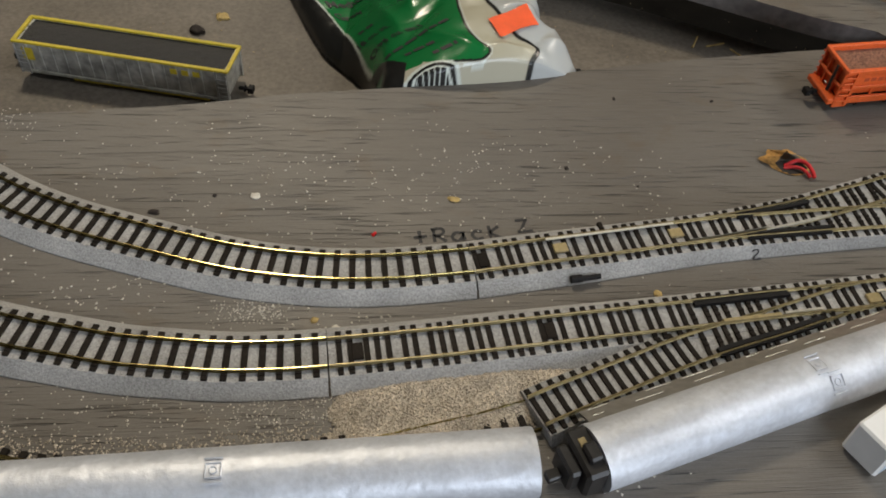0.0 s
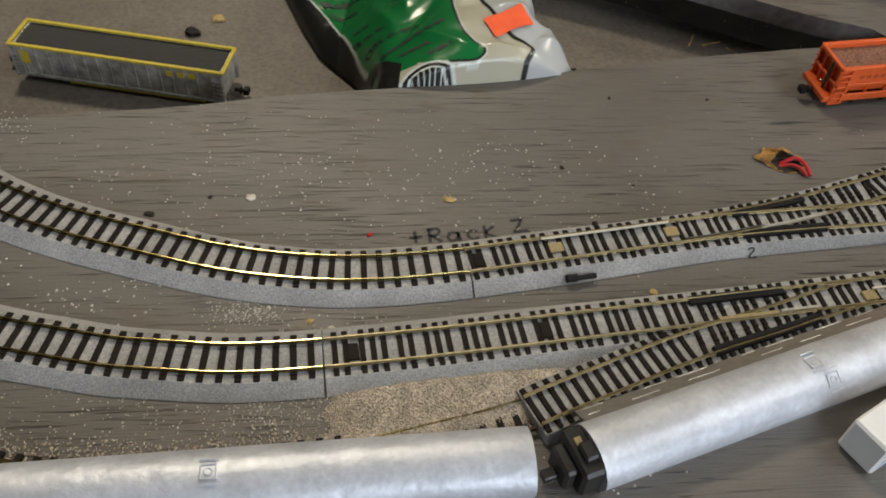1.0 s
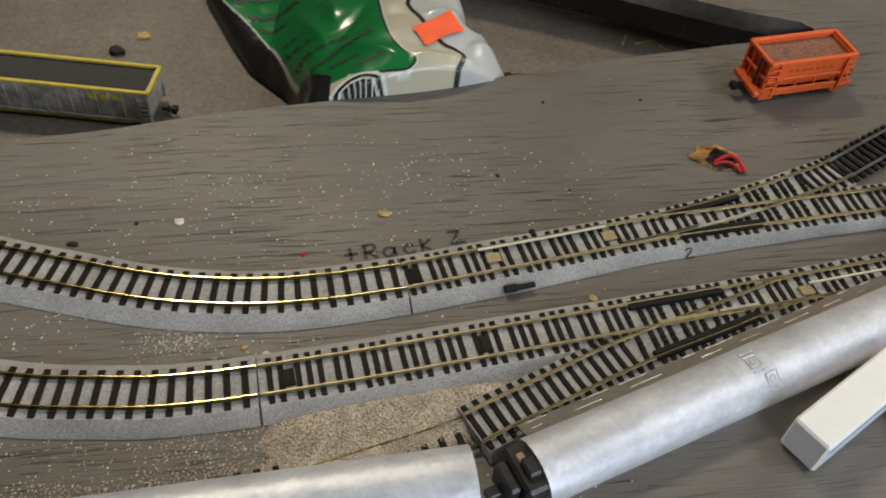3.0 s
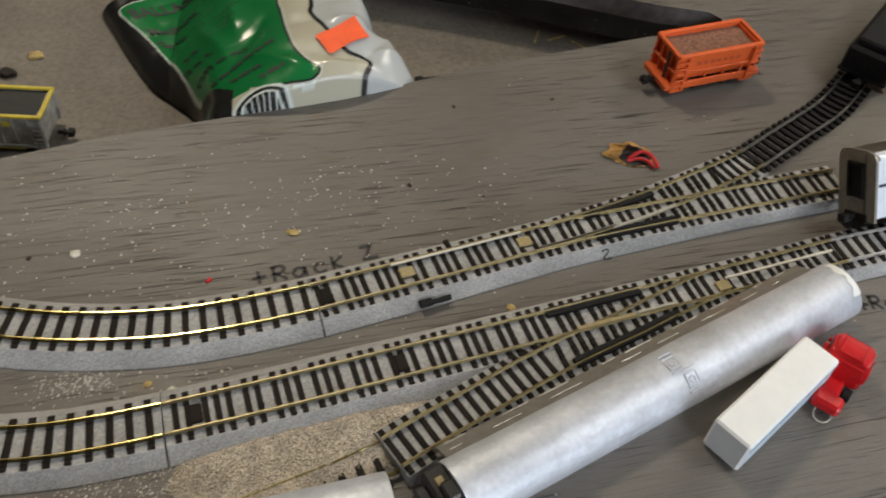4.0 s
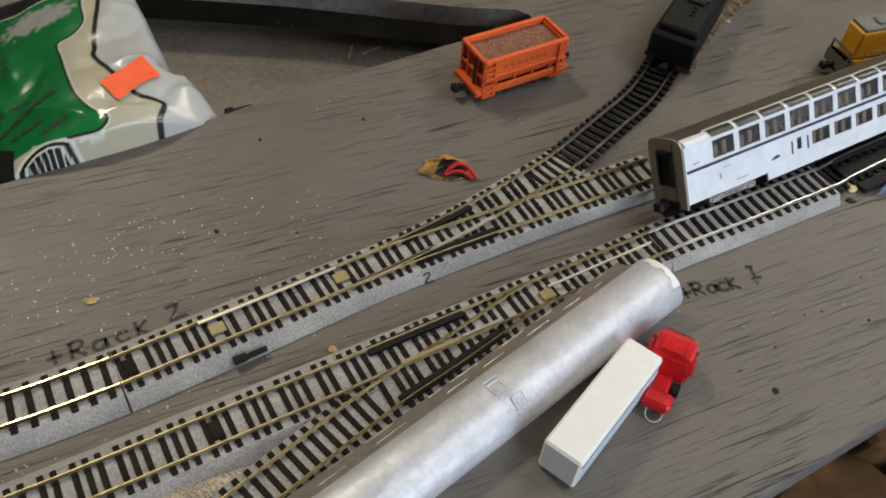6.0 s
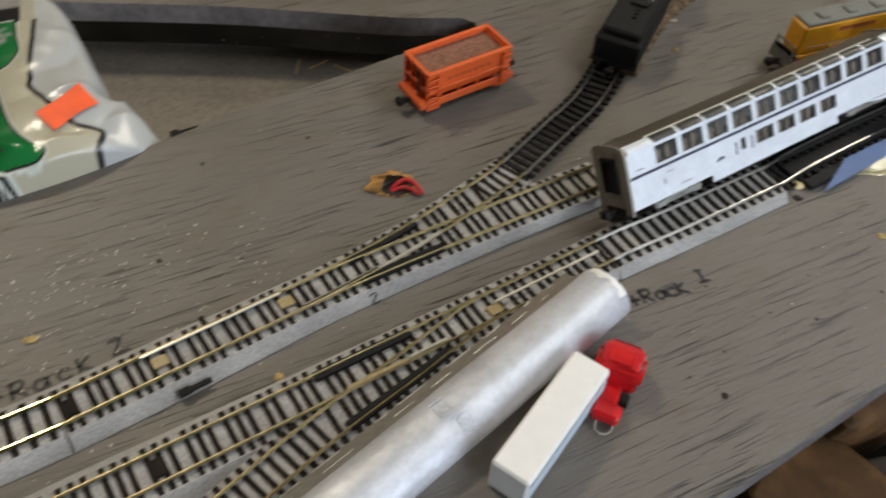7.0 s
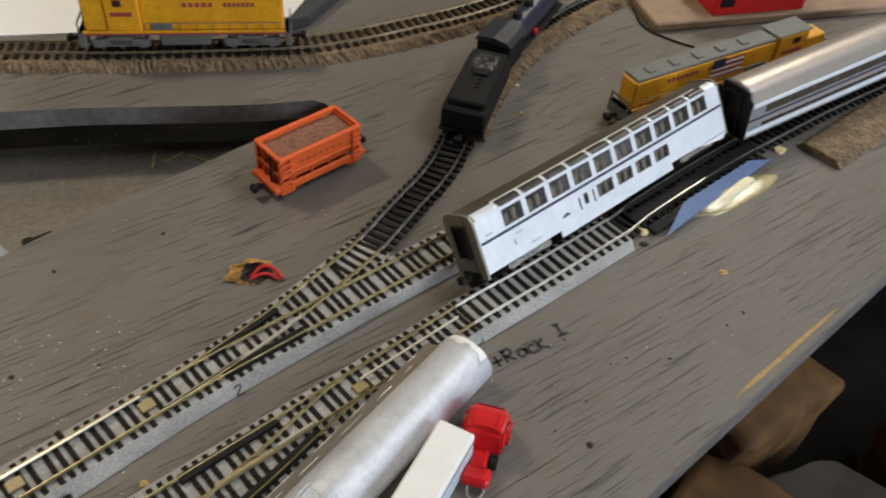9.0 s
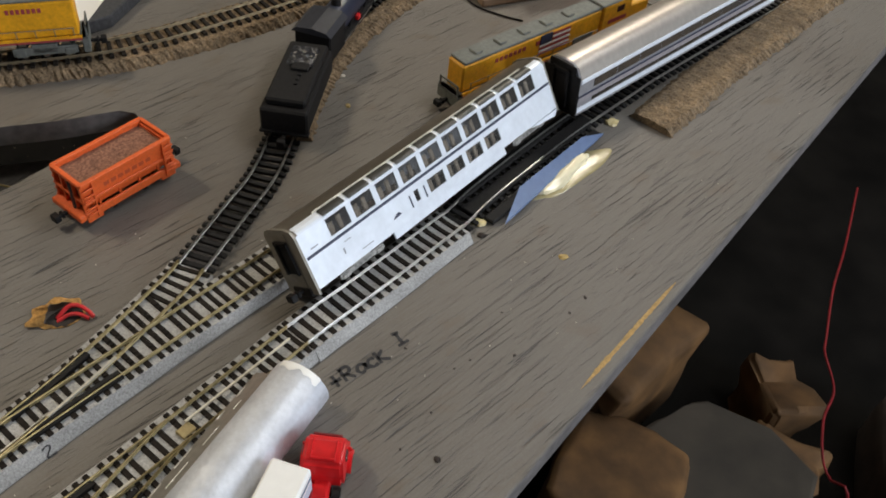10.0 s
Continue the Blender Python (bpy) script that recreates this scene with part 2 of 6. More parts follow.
# ---- the layout board ----
NEAR_EDGE = [(-0.60, 0.262), (-0.40, 0.305), (-0.25, 0.339), (-0.17, 0.358), (-0.123, 0.370), (-0.084, 0.383), (-0.042, 0.394), (0.024, 0.411),
             (0.063, 0.426), (0.111, 0.442), (0.142, 0.451), (0.184, 0.463), (0.218, 0.470)]
FAR_EDGE = [(0.229, 0.474), (0.2345, 0.480), (0.230, 0.486), (0.216, 0.490), (0.195, 0.495), (0.152, 0.510), (0.110, 0.525), (0.069, 0.537), (0.0, 0.556),
            (-0.15, 0.60), (-0.60, 0.73)]


def outline_sheet(outline, z0, z1, bevel=0.0):
    bm = bmesh.new()
    prism(bm, outline, "z", z0, z1)
    if bevel:
        edges = [e for e in bm.edges if all(abs(v.co.z - z1) < 1e-6 for v in e.verts)]
        bmesh.ops.bevel(bm, geom=edges, offset=bevel, segments=3, affect="EDGES", profile=0.5)
    return bm


near_line = [tuple(p[:2]) for p in spline(NEAR_EDGE, 0.006)]
far_line = [tuple(p[:2]) for p in spline(FAR_EDGE, 0.004)]


def front_y(x):
    return 0.2238 + (x - 0.323) * 0.2775


board_outline = [(-0.60, front_y(-0.60)), (1.30, front_y(1.30)), (1.30, 1.10), (-0.60, 1.10)] + far_line[::-1] + near_line[::-1]
board = part("layout_board", outline_sheet(board_outline, -0.0115, 0.0, 0.0020), M_BOARD, None, smooth=True)
board.data.materials.append(M_EDGE)
for poly in board.data.polygons:
    if abs(poly.normal.z) < 0.4:
        poly.material_index = 1
tagged(board, "grey painted plywood layout board with open grain and a sawn-out gap", "board", kind="structure")
lower = part("lower_board", outline_sheet([(-0.62, 0.20), (0.50, 0.30), (0.50, 0.46), (0.236, 0.497)] + [(x, y + 0.016) for x, y in far_line if x < 0.225], -0.050, -0.036), M_LOWER, None)
tagged(lower, "grey painted lower board under the sawn-out gap", "board", kind="structure")

# ---- tracks ----
A_CURVE = [(-0.30, 0.362), (-0.25, 0.332), (-0.215, 0.3135), (-0.181, 0.2973), (-0.1508, 0.2878), (-0.1098, 0.280), (-0.0835, 0.276), (-0.061, 0.275),
           (-0.039, 0.276), (-0.0175, 0.2795), (0.0125, 0.2867)]
A_MAIN = [(0.0125, 0.2867), (0.0472, 0.2975), (0.0702, 0.3045), (0.0942, 0.3120), (0.1183, 0.3190), (0.170, 0.3315), (0.236, 0.3463), (0.246, 0.3485)]
A_LEG = [(0.0702, 0.3045), (0.0942, 0.3120), (0.116, 0.3190), (0.153, 0.3336), (0.198, 0.3557), (0.209, 0.3625)]
FLEX = [(0.209, 0.3625, 0.0040), (0.224, 0.3735, 0.0034), (0.240, 0.3853, 0.0024), (0.2635, 0.4025, 0.0014), (0.2855, 0.4245, 0.0012), (0.311, 0.453, 0.0012), (0.346, 0.481, 0.0012), (0.393, 0.506, 0.0012), (0.446, 0.526, 0.0012), (0.52, 0.548, 0.0012)]
B_CURVE = [(-0.30, 0.272), (-0.25, 0.252), (-0.20, 0.239), (-0.1542, 0.232), (-0.1327, 0.230), (-0.112, 0.2285), (-0.092, 0.229), (-0.0725, 0.230),
           (-0.0525, 0.233), (-0.037, 0.2362)]
B_MAIN = [(0.2285, 0.3060), (0.1715, 0.2905), (0.1156, 0.2757), (0.0927, 0.2695), (0.049, 0.258), (0.0035, 0.246), (-0.0231, 0.2395), (-0.037, 0.2362)]
C_LEG = [(0.1715, 0.2905), (0.1567, 0.2840), (0.1329, 0.2720), (0.1095, 0.2610), (0.091, 0.2515), (0.0694, 0.2390), (0.0485, 0.2270), (0.0389, 0.221)]
C_FLEX = [(x, y + 0.0024) for x, y in ((-0.20, 0.182), (-0.133, 0.177), (-0.1146, 0.177), (-0.0881, 0.1801), (-0.0607, 0.1852), (-0.0394, 0.1912), (-0.0161, 0.1973), (0.0093, 0.2070),
          (0.0217, 0.2118), (0.0389, 0.2195))]
SPUR = [(0.2285, 0.3060), (0.2408, 0.3090), (0.2598, 0.3130), (0.2815, 0.3179), (0.322, 0.3275)]
SPUR_FLEX = [(0.322, 0.3285), (0.352, 0.3385), (0.4125, 0.354), (0.468, 0.365), (0.509, 0.372), (0.592, 0.383), (0.70, 0.396), (0.85, 0.413)]
BACK = [(-0.10, 0.655), (-0.02, 0.625), (0.0775, 0.590), (0.150, 0.563), (0.2291, 0.538), (0.262, 0.533), (0.2985, 0.533), (0.3553, 0.537), (0.42, 0.552), (0.52, 0.575)]


def between(line, x0, x1):
    return [p for p in line if x0 <= p.x <= x1]


def strip(name, parent, line, half, z0, z1, mat, label=""):
    bm = bmesh.new()
    sweep(bm, line, [(-half, z0), (half, z0), (half, z1), (-half, z1)])
    return part(name, bm, mat, parent, label)


M_FROG = material("worn_frog_metal", (0.50, 0.47, 0.40), 0.4, 0.4, 400, 0.2)
M_PAD = material("tan_plastic_pad", (0.34, 0.26, 0.12), 0.5, 0, 500, 0.2)
track(A_CURVE, "curved grey ballasted model track with brassy rails", start=0.3)
track(B_CURVE, "curved grey ballasted model track beside ballast pile", start=0.2)


def turnout(main_pts, leg_pts, label, guard_main, guard_leg, leg_side, feet):
    ob = thing("turnout", label, "model turnout", "model railway turnouts")
    main, leg = spline(main_pts), spline(leg_pts)
    bm = bmesh.new()
    sweep(bm, main, roadbed_section(foot=feet[0]), last=roadbed_section(foot=feet[1]))
    part("roadbed", bm, M_BALLAST, ob, "grey speckled ballast roadbed")
    bm = bmesh.new()
    sweep(bm, leg, roadbed_section(h=ROADBED_H - 0.0002, foot=0.0120))
    part("roadbed", bm, M_BALLAST, ob, "grey speckled ballast roadbed")

    def gap(p):
        q = min(leg, key=lambda r: (r - p).length)
        return (q - p).length, q

    # ties grow longer until the two ways part
    run, due, last_gap = 0.0, 0.003, 0.0
    for a, b in zip(main, main[1:]):
        d = (b - a).length
        if run + d >= due:
            g, q = gap(a)
            t = (b - a).normalized()
            left = Vector((-t.y, t.x, 0))
            beside = abs((q - a).dot(t)) < 0.004 and g < 0.0145
            extra = g if beside and g > 0.0006 else 0.0
            tie = new("tie", tie_mesh(round(TIE + extra, 3), 0.0021, M_TIE))
            tie.parent = ob
            tie.matrix_basis = Matrix.Translation(a + left * leg_side * extra / 2 + Vector((0, 0, ROADBED_H))) @ Matrix.Rotation(math.atan2(t.y, t.x), 4, "Z")
            due += 0.0047
        run += d
    clear = [p for p in leg if min((p - q).length for q in main) > 0.0148]
    if len(clear) > 2:
        lay_ties(ob, clear, M_TIE, ROADBED_H - 0.0001, 0.0047, width=0.0021)
    z = ROADBED_H + 0.0006
    for s in (1, -1):
        bm = bmesh.new()
        sweep(bm, shifted(main, s * GAUGE / 2), rail_section(z))
        part("rail", bm, M_RAIL_DULL, ob)
        bm = bmesh.new()
        sweep(bm, shifted(leg, s * GAUGE / 2), rail_section(z + 0.0001))
        part("rail", bm, M_RAIL_DULL, ob)
    for line, side, span in ((main, -leg_side, guard_main), (leg, leg_side if main[0].x < main[-1].x else leg_side, guard_leg)):
        seg = between(line, *span)
        strip("guard_rail", ob, shifted(seg, side * (GAUGE / 2 - 0.0018)), 0.0009, ROADBED_H, z + 0.0013, M_BLACK, "black plastic guard rail")
        strip("guard_rail", ob, shifted(seg, side * (GAUGE / 2 + 0.0004)), 0.0007, ROADBED_H, z + 0.0010, M_BLACK, "black plastic guard rail")
    return ob, main, leg


turn_a, a_main, a_leg = turnout(A_MAIN, A_LEG, "grey ballasted model turnout with polished points", (0.124, 0.163), (0.124, 0.160), 1, (0.0148, 0.0122))
strip("point_rail", turn_a, shifted(between(a_main, 0.043, 0.097), GAUGE / 2 - 0.0012), 0.0004, 0.0070, 0.0077, M_RAIL_WHITE, "polished steel point rail")
strip("point_rail", turn_a, shifted(between(a_leg, 0.100, 0.136), -GAUGE / 2 + 0.0010), 0.0003, 0.0066, 0.0073, M_RAIL_STEEL, "polished steel point rail")
strip("frog", turn_a, shifted(between(a_leg, 0.132, 0.163), -GAUGE / 2), 0.0005, 0.0064, 0.0074, M_FROG, "bright cast metal frog")
turn_b, b_main, c_leg = turnout(B_MAIN, C_LEG, "grey ballasted model turnout beside silver coach", (0.100, 0.141), (0.104, 0.148), 1, (0.0122, 0.0148))
strip("point_rail", turn_b, shifted(between(b_main, 0.173, 0.226), -GAUGE / 2 + 0.0058), 0.0004, 0.0070, 0.0077, M_RAIL_WHITE, "polished steel point rail")
strip("frog", turn_b, shifted(between(b_main, 0.132, 0.150), GAUGE / 2 - 0.0010), 0.0005, 0.0064, 0.0074, M_FROG, "bright cast metal frog")
strip("frog", turn_b, shifted(between(b_main, 0.108, 0.132), GAUGE / 2 - 0.0004), 0.0007, 0.0054, 0.0077, M_PAD)
for ob, x, y in ((turn_a, 0.0480, 0.2985), (turn_a, 0.0965, 0.3135), (turn_b, 0.1735, 0.2890)):
    pad = part("throw_bar", boxes((-0.0030, 0.0030, -0.0024, 0.0024, ROADBED_H, ROADBED_H + 0.0012), bevel=0.0003), M_PAD, ob, "tan plastic throw bar")
    pad.matrix_basis = pose(x, y, 0, 0, 0, 17)
for ob, x, y, rz in ((turn_a, 0.0170, 0.2880, 15), (turn_b, -0.0262, 0.2387, 14), (turn_b, 0.0440, 0.2568, 15)):
    pad = part("joint_pad", boxes((-0.0021, 0.0021, -0.0036, 0.0036, ROADBED_H - 0.001, ROADBED_H + 0.0008), bevel=0.0002), M_TIE, ob, "dark plastic joint block")
    pad.matrix_basis = pose(x, y, 0, 0, 0, rz)
bm = bmesh.new()
rod(bm, (0.0525, 0.2845, 0.0031), (0.0570, 0.2858, 0.0031), 0.0016, 12)
rod(bm, (0.0555, 0.2853, 0.0029), (0.0645, 0.2880, 0.0029), 0.0011, 8)
part("lever_slot", bm, M_BLACK, turn_a, "black switch lever slot in roadbed")

track(SPUR, "short straight grey ballasted model track", start=0.2, foot=0.0130, pitch=0.0054, rail=M_RAIL_STEEL)
track(C_FLEX, "track half buried in tan ballast", roadbed="", z=0.0012, start=0.2)
track(FLEX, "black flexible track with dull steel rails", roadbed="", tie_mat=M_TIE_BLACK, rail=M_RAIL_STEEL, pitch=0.0050, z=0.0, jitter=0.001)
track(SPUR_FLEX, "black flexible track along board", roadbed="", tie_mat=M_TIE_BLACK, rail=M_RAIL_STEEL, pitch=0.0056, z=0.0024, jitter=0.001)


def cork_bed(points, half, h, label):
    bm = bmesh.new()
    sweep(bm, spline(points, 0.0016), [(-half - 0.004, 0), (half + 0.004, 0), (half + 0.002, h * 0.6)] + [(half * (1 - k / 4), h) for k in range(9)] + [(-half - 0.002, h * 0.6)], wobble=0.0011)
    ob = part("cork_roadbed", bm, M_CORK)
    return tagged(ob, label, "cork strip", "cork strips")


cork_bed([(p[0], p[1]) for p in BACK], 0.0125, 0.005, "brown cork roadbed strip under a rusty track")
track(BACK, "rusty brown model track on cork strip", roadbed="", rail=material("rusty_rail", (0.40, 0.33, 0.22), 0.4, 0.8, 300, 0.25), z=0.0062, pitch=0.0056, jitter=0.001)
cork_bed([(0.2925, 0.4205), (0.300, 0.431), (0.322, 0.4535), (0.357, 0.4795), (0.402, 0.503), (0.455, 0.521), (0.53, 0.541)], 0.0042, 0.0042, "half strip of brown cork beside track")
cork_bed([(0.4625, 0.3355), (0.495, 0.3435), (0.53, 0.352), (0.577, 0.361), (0.66, 0.377), (0.80, 0.40)], 0.0095, 0.0045, "wide brown cork strip beside track")

# ---- loose ballast and dust ----
M_SAND = material("tan_ballast_grains", (0.50, 0.43, 0.34), 0.9, 0, 1500, 0.5, 0.6, 1500, 0.2, 120)
M_GRAIN = material("pale_ballast_grains", (0.60, 0.55, 0.47), 0.9, 0, 900, 0.4)
OCTA = [(1, 0, 0), (-1, 0, 0), (0, 1, 0), (0, -1, 0), (0, 0, 1), (0, 0, -1)]
OCTA_F = [(0, 2, 4), (2, 1, 4), (1, 3, 4), (3, 0, 4), (2, 0, 5), (1, 2, 5), (3, 1, 5), (0, 3, 5)]


def grains(name, spots, mat, label):
    verts, faces = [], []
    for x, y, z, r in spots:
        n = len(verts)
        for c in OCTA:
            verts.append((x + c[0] * r * random.uniform(0.6, 1.3), y + c[1] * r * random.uniform(0.6, 1.3), z + c[2] * r * random.uniform(0.5, 0.9)))
        faces += [tuple(n + i for i in f) for f in OCTA_F]
    me = bpy.data.meshes.new(name)
    me.from_pydata(verts, [], faces)
    me.materials.append(mat)
    return tagged(new(name, me), label, "ballast", kind="stuff")


def inside(x, y, poly):
    hit, n = False, len(poly)
    for i in range(n):
        (x0, y0), (x1, y1) = poly[i], poly[(i + 1) % n]
        if (y0 > y) != (y1 > y) and x < (x1 - x0) * (y - y0) / (y1 - y0) + x0:
            hit = not hit
    return hit


def seg_distance(x, y, pts):
    return min(math.hypot(x - p[0], y - p[1]) for p in pts)


PILE = [(-0.034, 0.2165), (-0.030, 0.2255), (-0.010, 0.2350), (0.029, 0.2450), (0.050, 0.2455), (0.058, 0.2430), (0.052, 0.2330), (0.036, 0.2180), (0.012, 0.2050),
        (-0.018, 0.1940), (-0.040, 0.1900), (-0.042, 0.2000), (-0.030, 0.2080)]
pile_line = [(PILE[i][0] + (PILE[(i + 1) % len(PILE)][0] - PILE[i][0]) * k / 6, PILE[i][1] + (PILE[(i + 1) % len(PILE)][1] - PILE[i][1]) * k / 6) for i in range(len(PILE)) for k in range(6)]
rng = random.Random(4)


def mound(x, y):
    d = seg_distance(x, y, pile_line)
    return min(d * 0.32, 0.0030) + 0.0005 * noise.noise((x * 260, y * 260, 0)) if inside(x, y, PILE) else -0.001


bm = bmesh.new()
cells = {}
for i in range(72):
    for j in range(42):
        x, y = -0.046 + i * 0.0015, 0.186 + j * 0.0015
        cells[i, j] = bm.verts.new((x, y, mound(x, y)))
for i in range(71):
    for j in range(41):
        q = [cells[i, j], cells[i + 1, j], cells[i + 1, j + 1], cells[i, j + 1]]
        if max(v.co.z for v in q) > -0.0009:
            bm.faces.new(q)
for v in [v for v in bm.verts if not v.link_faces]:
    bm.verts.remove(v)
tagged(part("ballast_pile", bm, M_SAND, smooth=True), "low mound of spilled tan ballast", "ballast", kind="stuff")
spots = []
while len(spots) < 4200:
    x, y = rng.uniform(-0.05, 0.065), rng.uniform(0.185, 0.25)
    if inside(x, y, PILE):
        spots.append((x, y, max(mound(x, y), 0) + 0.0002, rng.uniform(0.0003, 0.0006)))
c_line = [tuple(p[:2]) for p in spline(C_FLEX, 0.002)]
for p in c_line:
    for k in range(48):
        s = rng.gauss(0.005, 0.0065)
        if abs(s) < 0.017:
            spots.append((p[0] + rng.uniform(-0.001, 0.001), p[1] + s, rng.uniform(0.0002, 0.0009), rng.uniform(0.0003, 0.0006)))
grains("ballast_grains", spots, M_SAND, "tan ballast grains spilled along the track")
spots = []
for k in range(5200):
    x, y = rng.uniform(-0.24, 0.10), rng.uniform(0.17, 0.40)
    if rng.random() < 0.12 + 1.5 * max(0, noise.noise((x * 22, y * 22, 5))) * (1.2 - (x + 0.24) * 2.2):
        if y < 0.36 + x * 0.22:
            spots.append((x, y, 0.0002, rng.uniform(0.0003, 0.00075)))
for k in range(230):
    x, y = rng.uniform(-0.26, 0.06), rng.uniform(0.28, 0.375)
    spots.append((x, y, 0.0002, rng.uniform(0.0003, 0.00055)))
for cx, cy, n, r in ((-0.072, 0.2545, 150, 0.007), (-0.062, 0.2560, 70, 0.004), (-0.055, 0.212, 200, 0.010), (-0.03, 0.2165, 150, 0.008), (-0.10, 0.208, 160, 0.022), (-0.155, 0.195, 160, 0.016), (-0.205, 0.345, 70, 0.012)):
    for k in range(n):
        spots.append((rng.gauss(cx, r), rng.gauss(cy, r * 0.45), 0.0002, rng.uniform(0.0003, 0.0005)))
for k in range(260):
    spots.append((rng.uniform(-0.1, 0.6), rng.uniform(0.25, 0.52), 0.0002, rng.uniform(0.0002, 0.0004)))
spots = [s for s in spots if s[1] < 0.262 + (s[0] + 0.6) * 0.232 and s[1] > front_y(s[0]) + 0.004]
grains("dust_grains", spots, M_GRAIN, "pale ballast grains scattered on the board")
spots = [(rng.uniform(-0.2, 0.22), rng.uniform(0.40, 0.55), -0.0358, rng.uniform(0.0002, 0.0006)) for k in range(260)]
grains("dust_grains", spots, material("straw_dust", (0.36, 0.27, 0.15), 0.9), "straw coloured dust on the lower board")


# ---- marks and crumbs on the board ----
M_INK = material("black_marker_ink", (0.018, 0.017, 0.020), 0.6, 0, 900, 0.4)
GLYPHS = {
    "t": [[(0.35, 0.9), (0.35, 0.05)], [(0.0, 0.45), (0.75, 0.5)]],
    "R": [[(0.1, 0.0), (0.15, 0.95)], [(0.0, 0.9), (0.55, 0.95), (0.7, 0.72), (0.5, 0.5), (0.1, 0.45)], [(0.3, 0.45), (0.75, 0.0)]],
    "a": [[(0.65, 0.55), (0.25, 0.6), (0.05, 0.25), (0.3, 0.02), (0.6, 0.25), (0.65, 0.6), (0.72, 0.02)]],
    "c": [[(0.65, 0.55), (0.3, 0.62), (0.08, 0.32), (0.3, 0.02), (0.68, 0.1)]],
    "K": [[(0.15, 0.0), (0.15, 0.95)], [(0.7, 0.85), (0.2, 0.42), (0.8, 0.0)]],
    "2": [[(0.05, 0.85), (0.5, 0.95), (0.62, 0.7), (0.1, 0.05), (0.8, 0.0)]],
    "Z": [[(0.0, 0.9), (0.7, 0.92)], [(0.6, 0.9), (0.2, 0.1)], [(0.0, 0.08), (0.9, 0.1)]],
    "I": [[(0.1, 0.95), (0.6, 0.9)], [(0.38, 0.92), (0.35, 0.05)], [(0.0, 0.02), (0.8, 0.06)]],
}


def ribbon(bm, pts, half, z):
    line = spline([(x, y, 0) for x, y in pts], 0.0006)
    prev = None
    for p, t in zip(line, tangents(line)):
        n = Vector((-t.y, t.x, 0)) * half * (0.85 + 0.3 * noise.noise(p * 900))
        pair = bm.verts.new(p + n + Vector((0, 0, z))), bm.verts.new(p - n + Vector((0, 0, z)))
        if prev:
            bm.faces.new((prev[0], prev[1], pair[1], pair[0]))
        prev = pair


def scrawl(text, places, height, width, m, label):
    bm = bmesh.new()
    for ch, (x, y) in zip(text, places):
        for stroke in GLYPHS[ch]:
            ribbon(bm, [(x + a * width, y + b * height) for a, b in stroke], 0.00085, 0.00018)
    ob = part("handwriting", bm, M_INK)
    ob.matrix_world = m
    return tagged(ob, label, "handwriting")


scrawl("tRacKZ", [(-0.0005, 0), (0.0072, 0.0002), (0.0152, 0.0), (0.0235, 0.0002), (0.0305, 0.0), (0.0435, 0.0022)], 0.0078, 0.0075, pose(-0.0108, 0.2975, 0, 0, 0, 13),
       "black marker handwriting tRack 2 on the board")
scrawl("tRacKI", [(0.0, 0.0), (0.0055, 0.0008), (0.0120, 0.0008), (0.0170, 0.0008), (0.0215, 0.0006), (0.0330, 0.0040)], 0.0068, 0.0066, pose(0.2295, 0.2788, 0, 0, 0, 1),
       "black marker handwriting tRack 1 on the board")
bm = bmesh.new()
ribbon(bm, [(0.0 + a * 0.005, b * 0.0042) for a, b in GLYPHS["2"][0]], 0.0004, 0.0003)
mark = part("handwriting", bm, M_INK)
mark.matrix_world = pose(0.1290, 0.3075, 0.0006, 44, 0, 14)
tagged(mark, "small black marker figure 2 on the roadbed", "handwriting")
bm = bmesh.new()
ribbon(bm, [(0.0003, 0.0030), (0.0, 0.0)], 0.0003, 0.0003)
mark = part("handwriting", bm, M_INK)
mark.matrix_world = pose(0.0465, 0.2452, 0.0006, 44, 0, 14)
tagged(mark, "small black tick mark on the roadbed", "handwriting")


def crumb(name, x, y, z, size, mat, label, category, flat=0.5, seed=0, stretch=1.0, rz=0.0):
    r = random.Random(seed)
    bm = bmesh.new()
    bmesh.ops.create_icosphere(bm, subdivisions=2, radius=size)
    for v in bm.verts:
        v.co *= 1 + 0.5 * noise.noise(v.co / size * 1.3 + Vector((seed * 3.1, 0, 0)))
        v.co.x *= stretch
        v.co.z = max(v.co.z * flat, -size * flat * 0.5)
    ob = part(name, bm, mat)
    ob.matrix_world = pose(x, y, z + size * flat * 0.4, 0, 0, rz)
    return tagged(ob, label, category, "crumbs on the board")


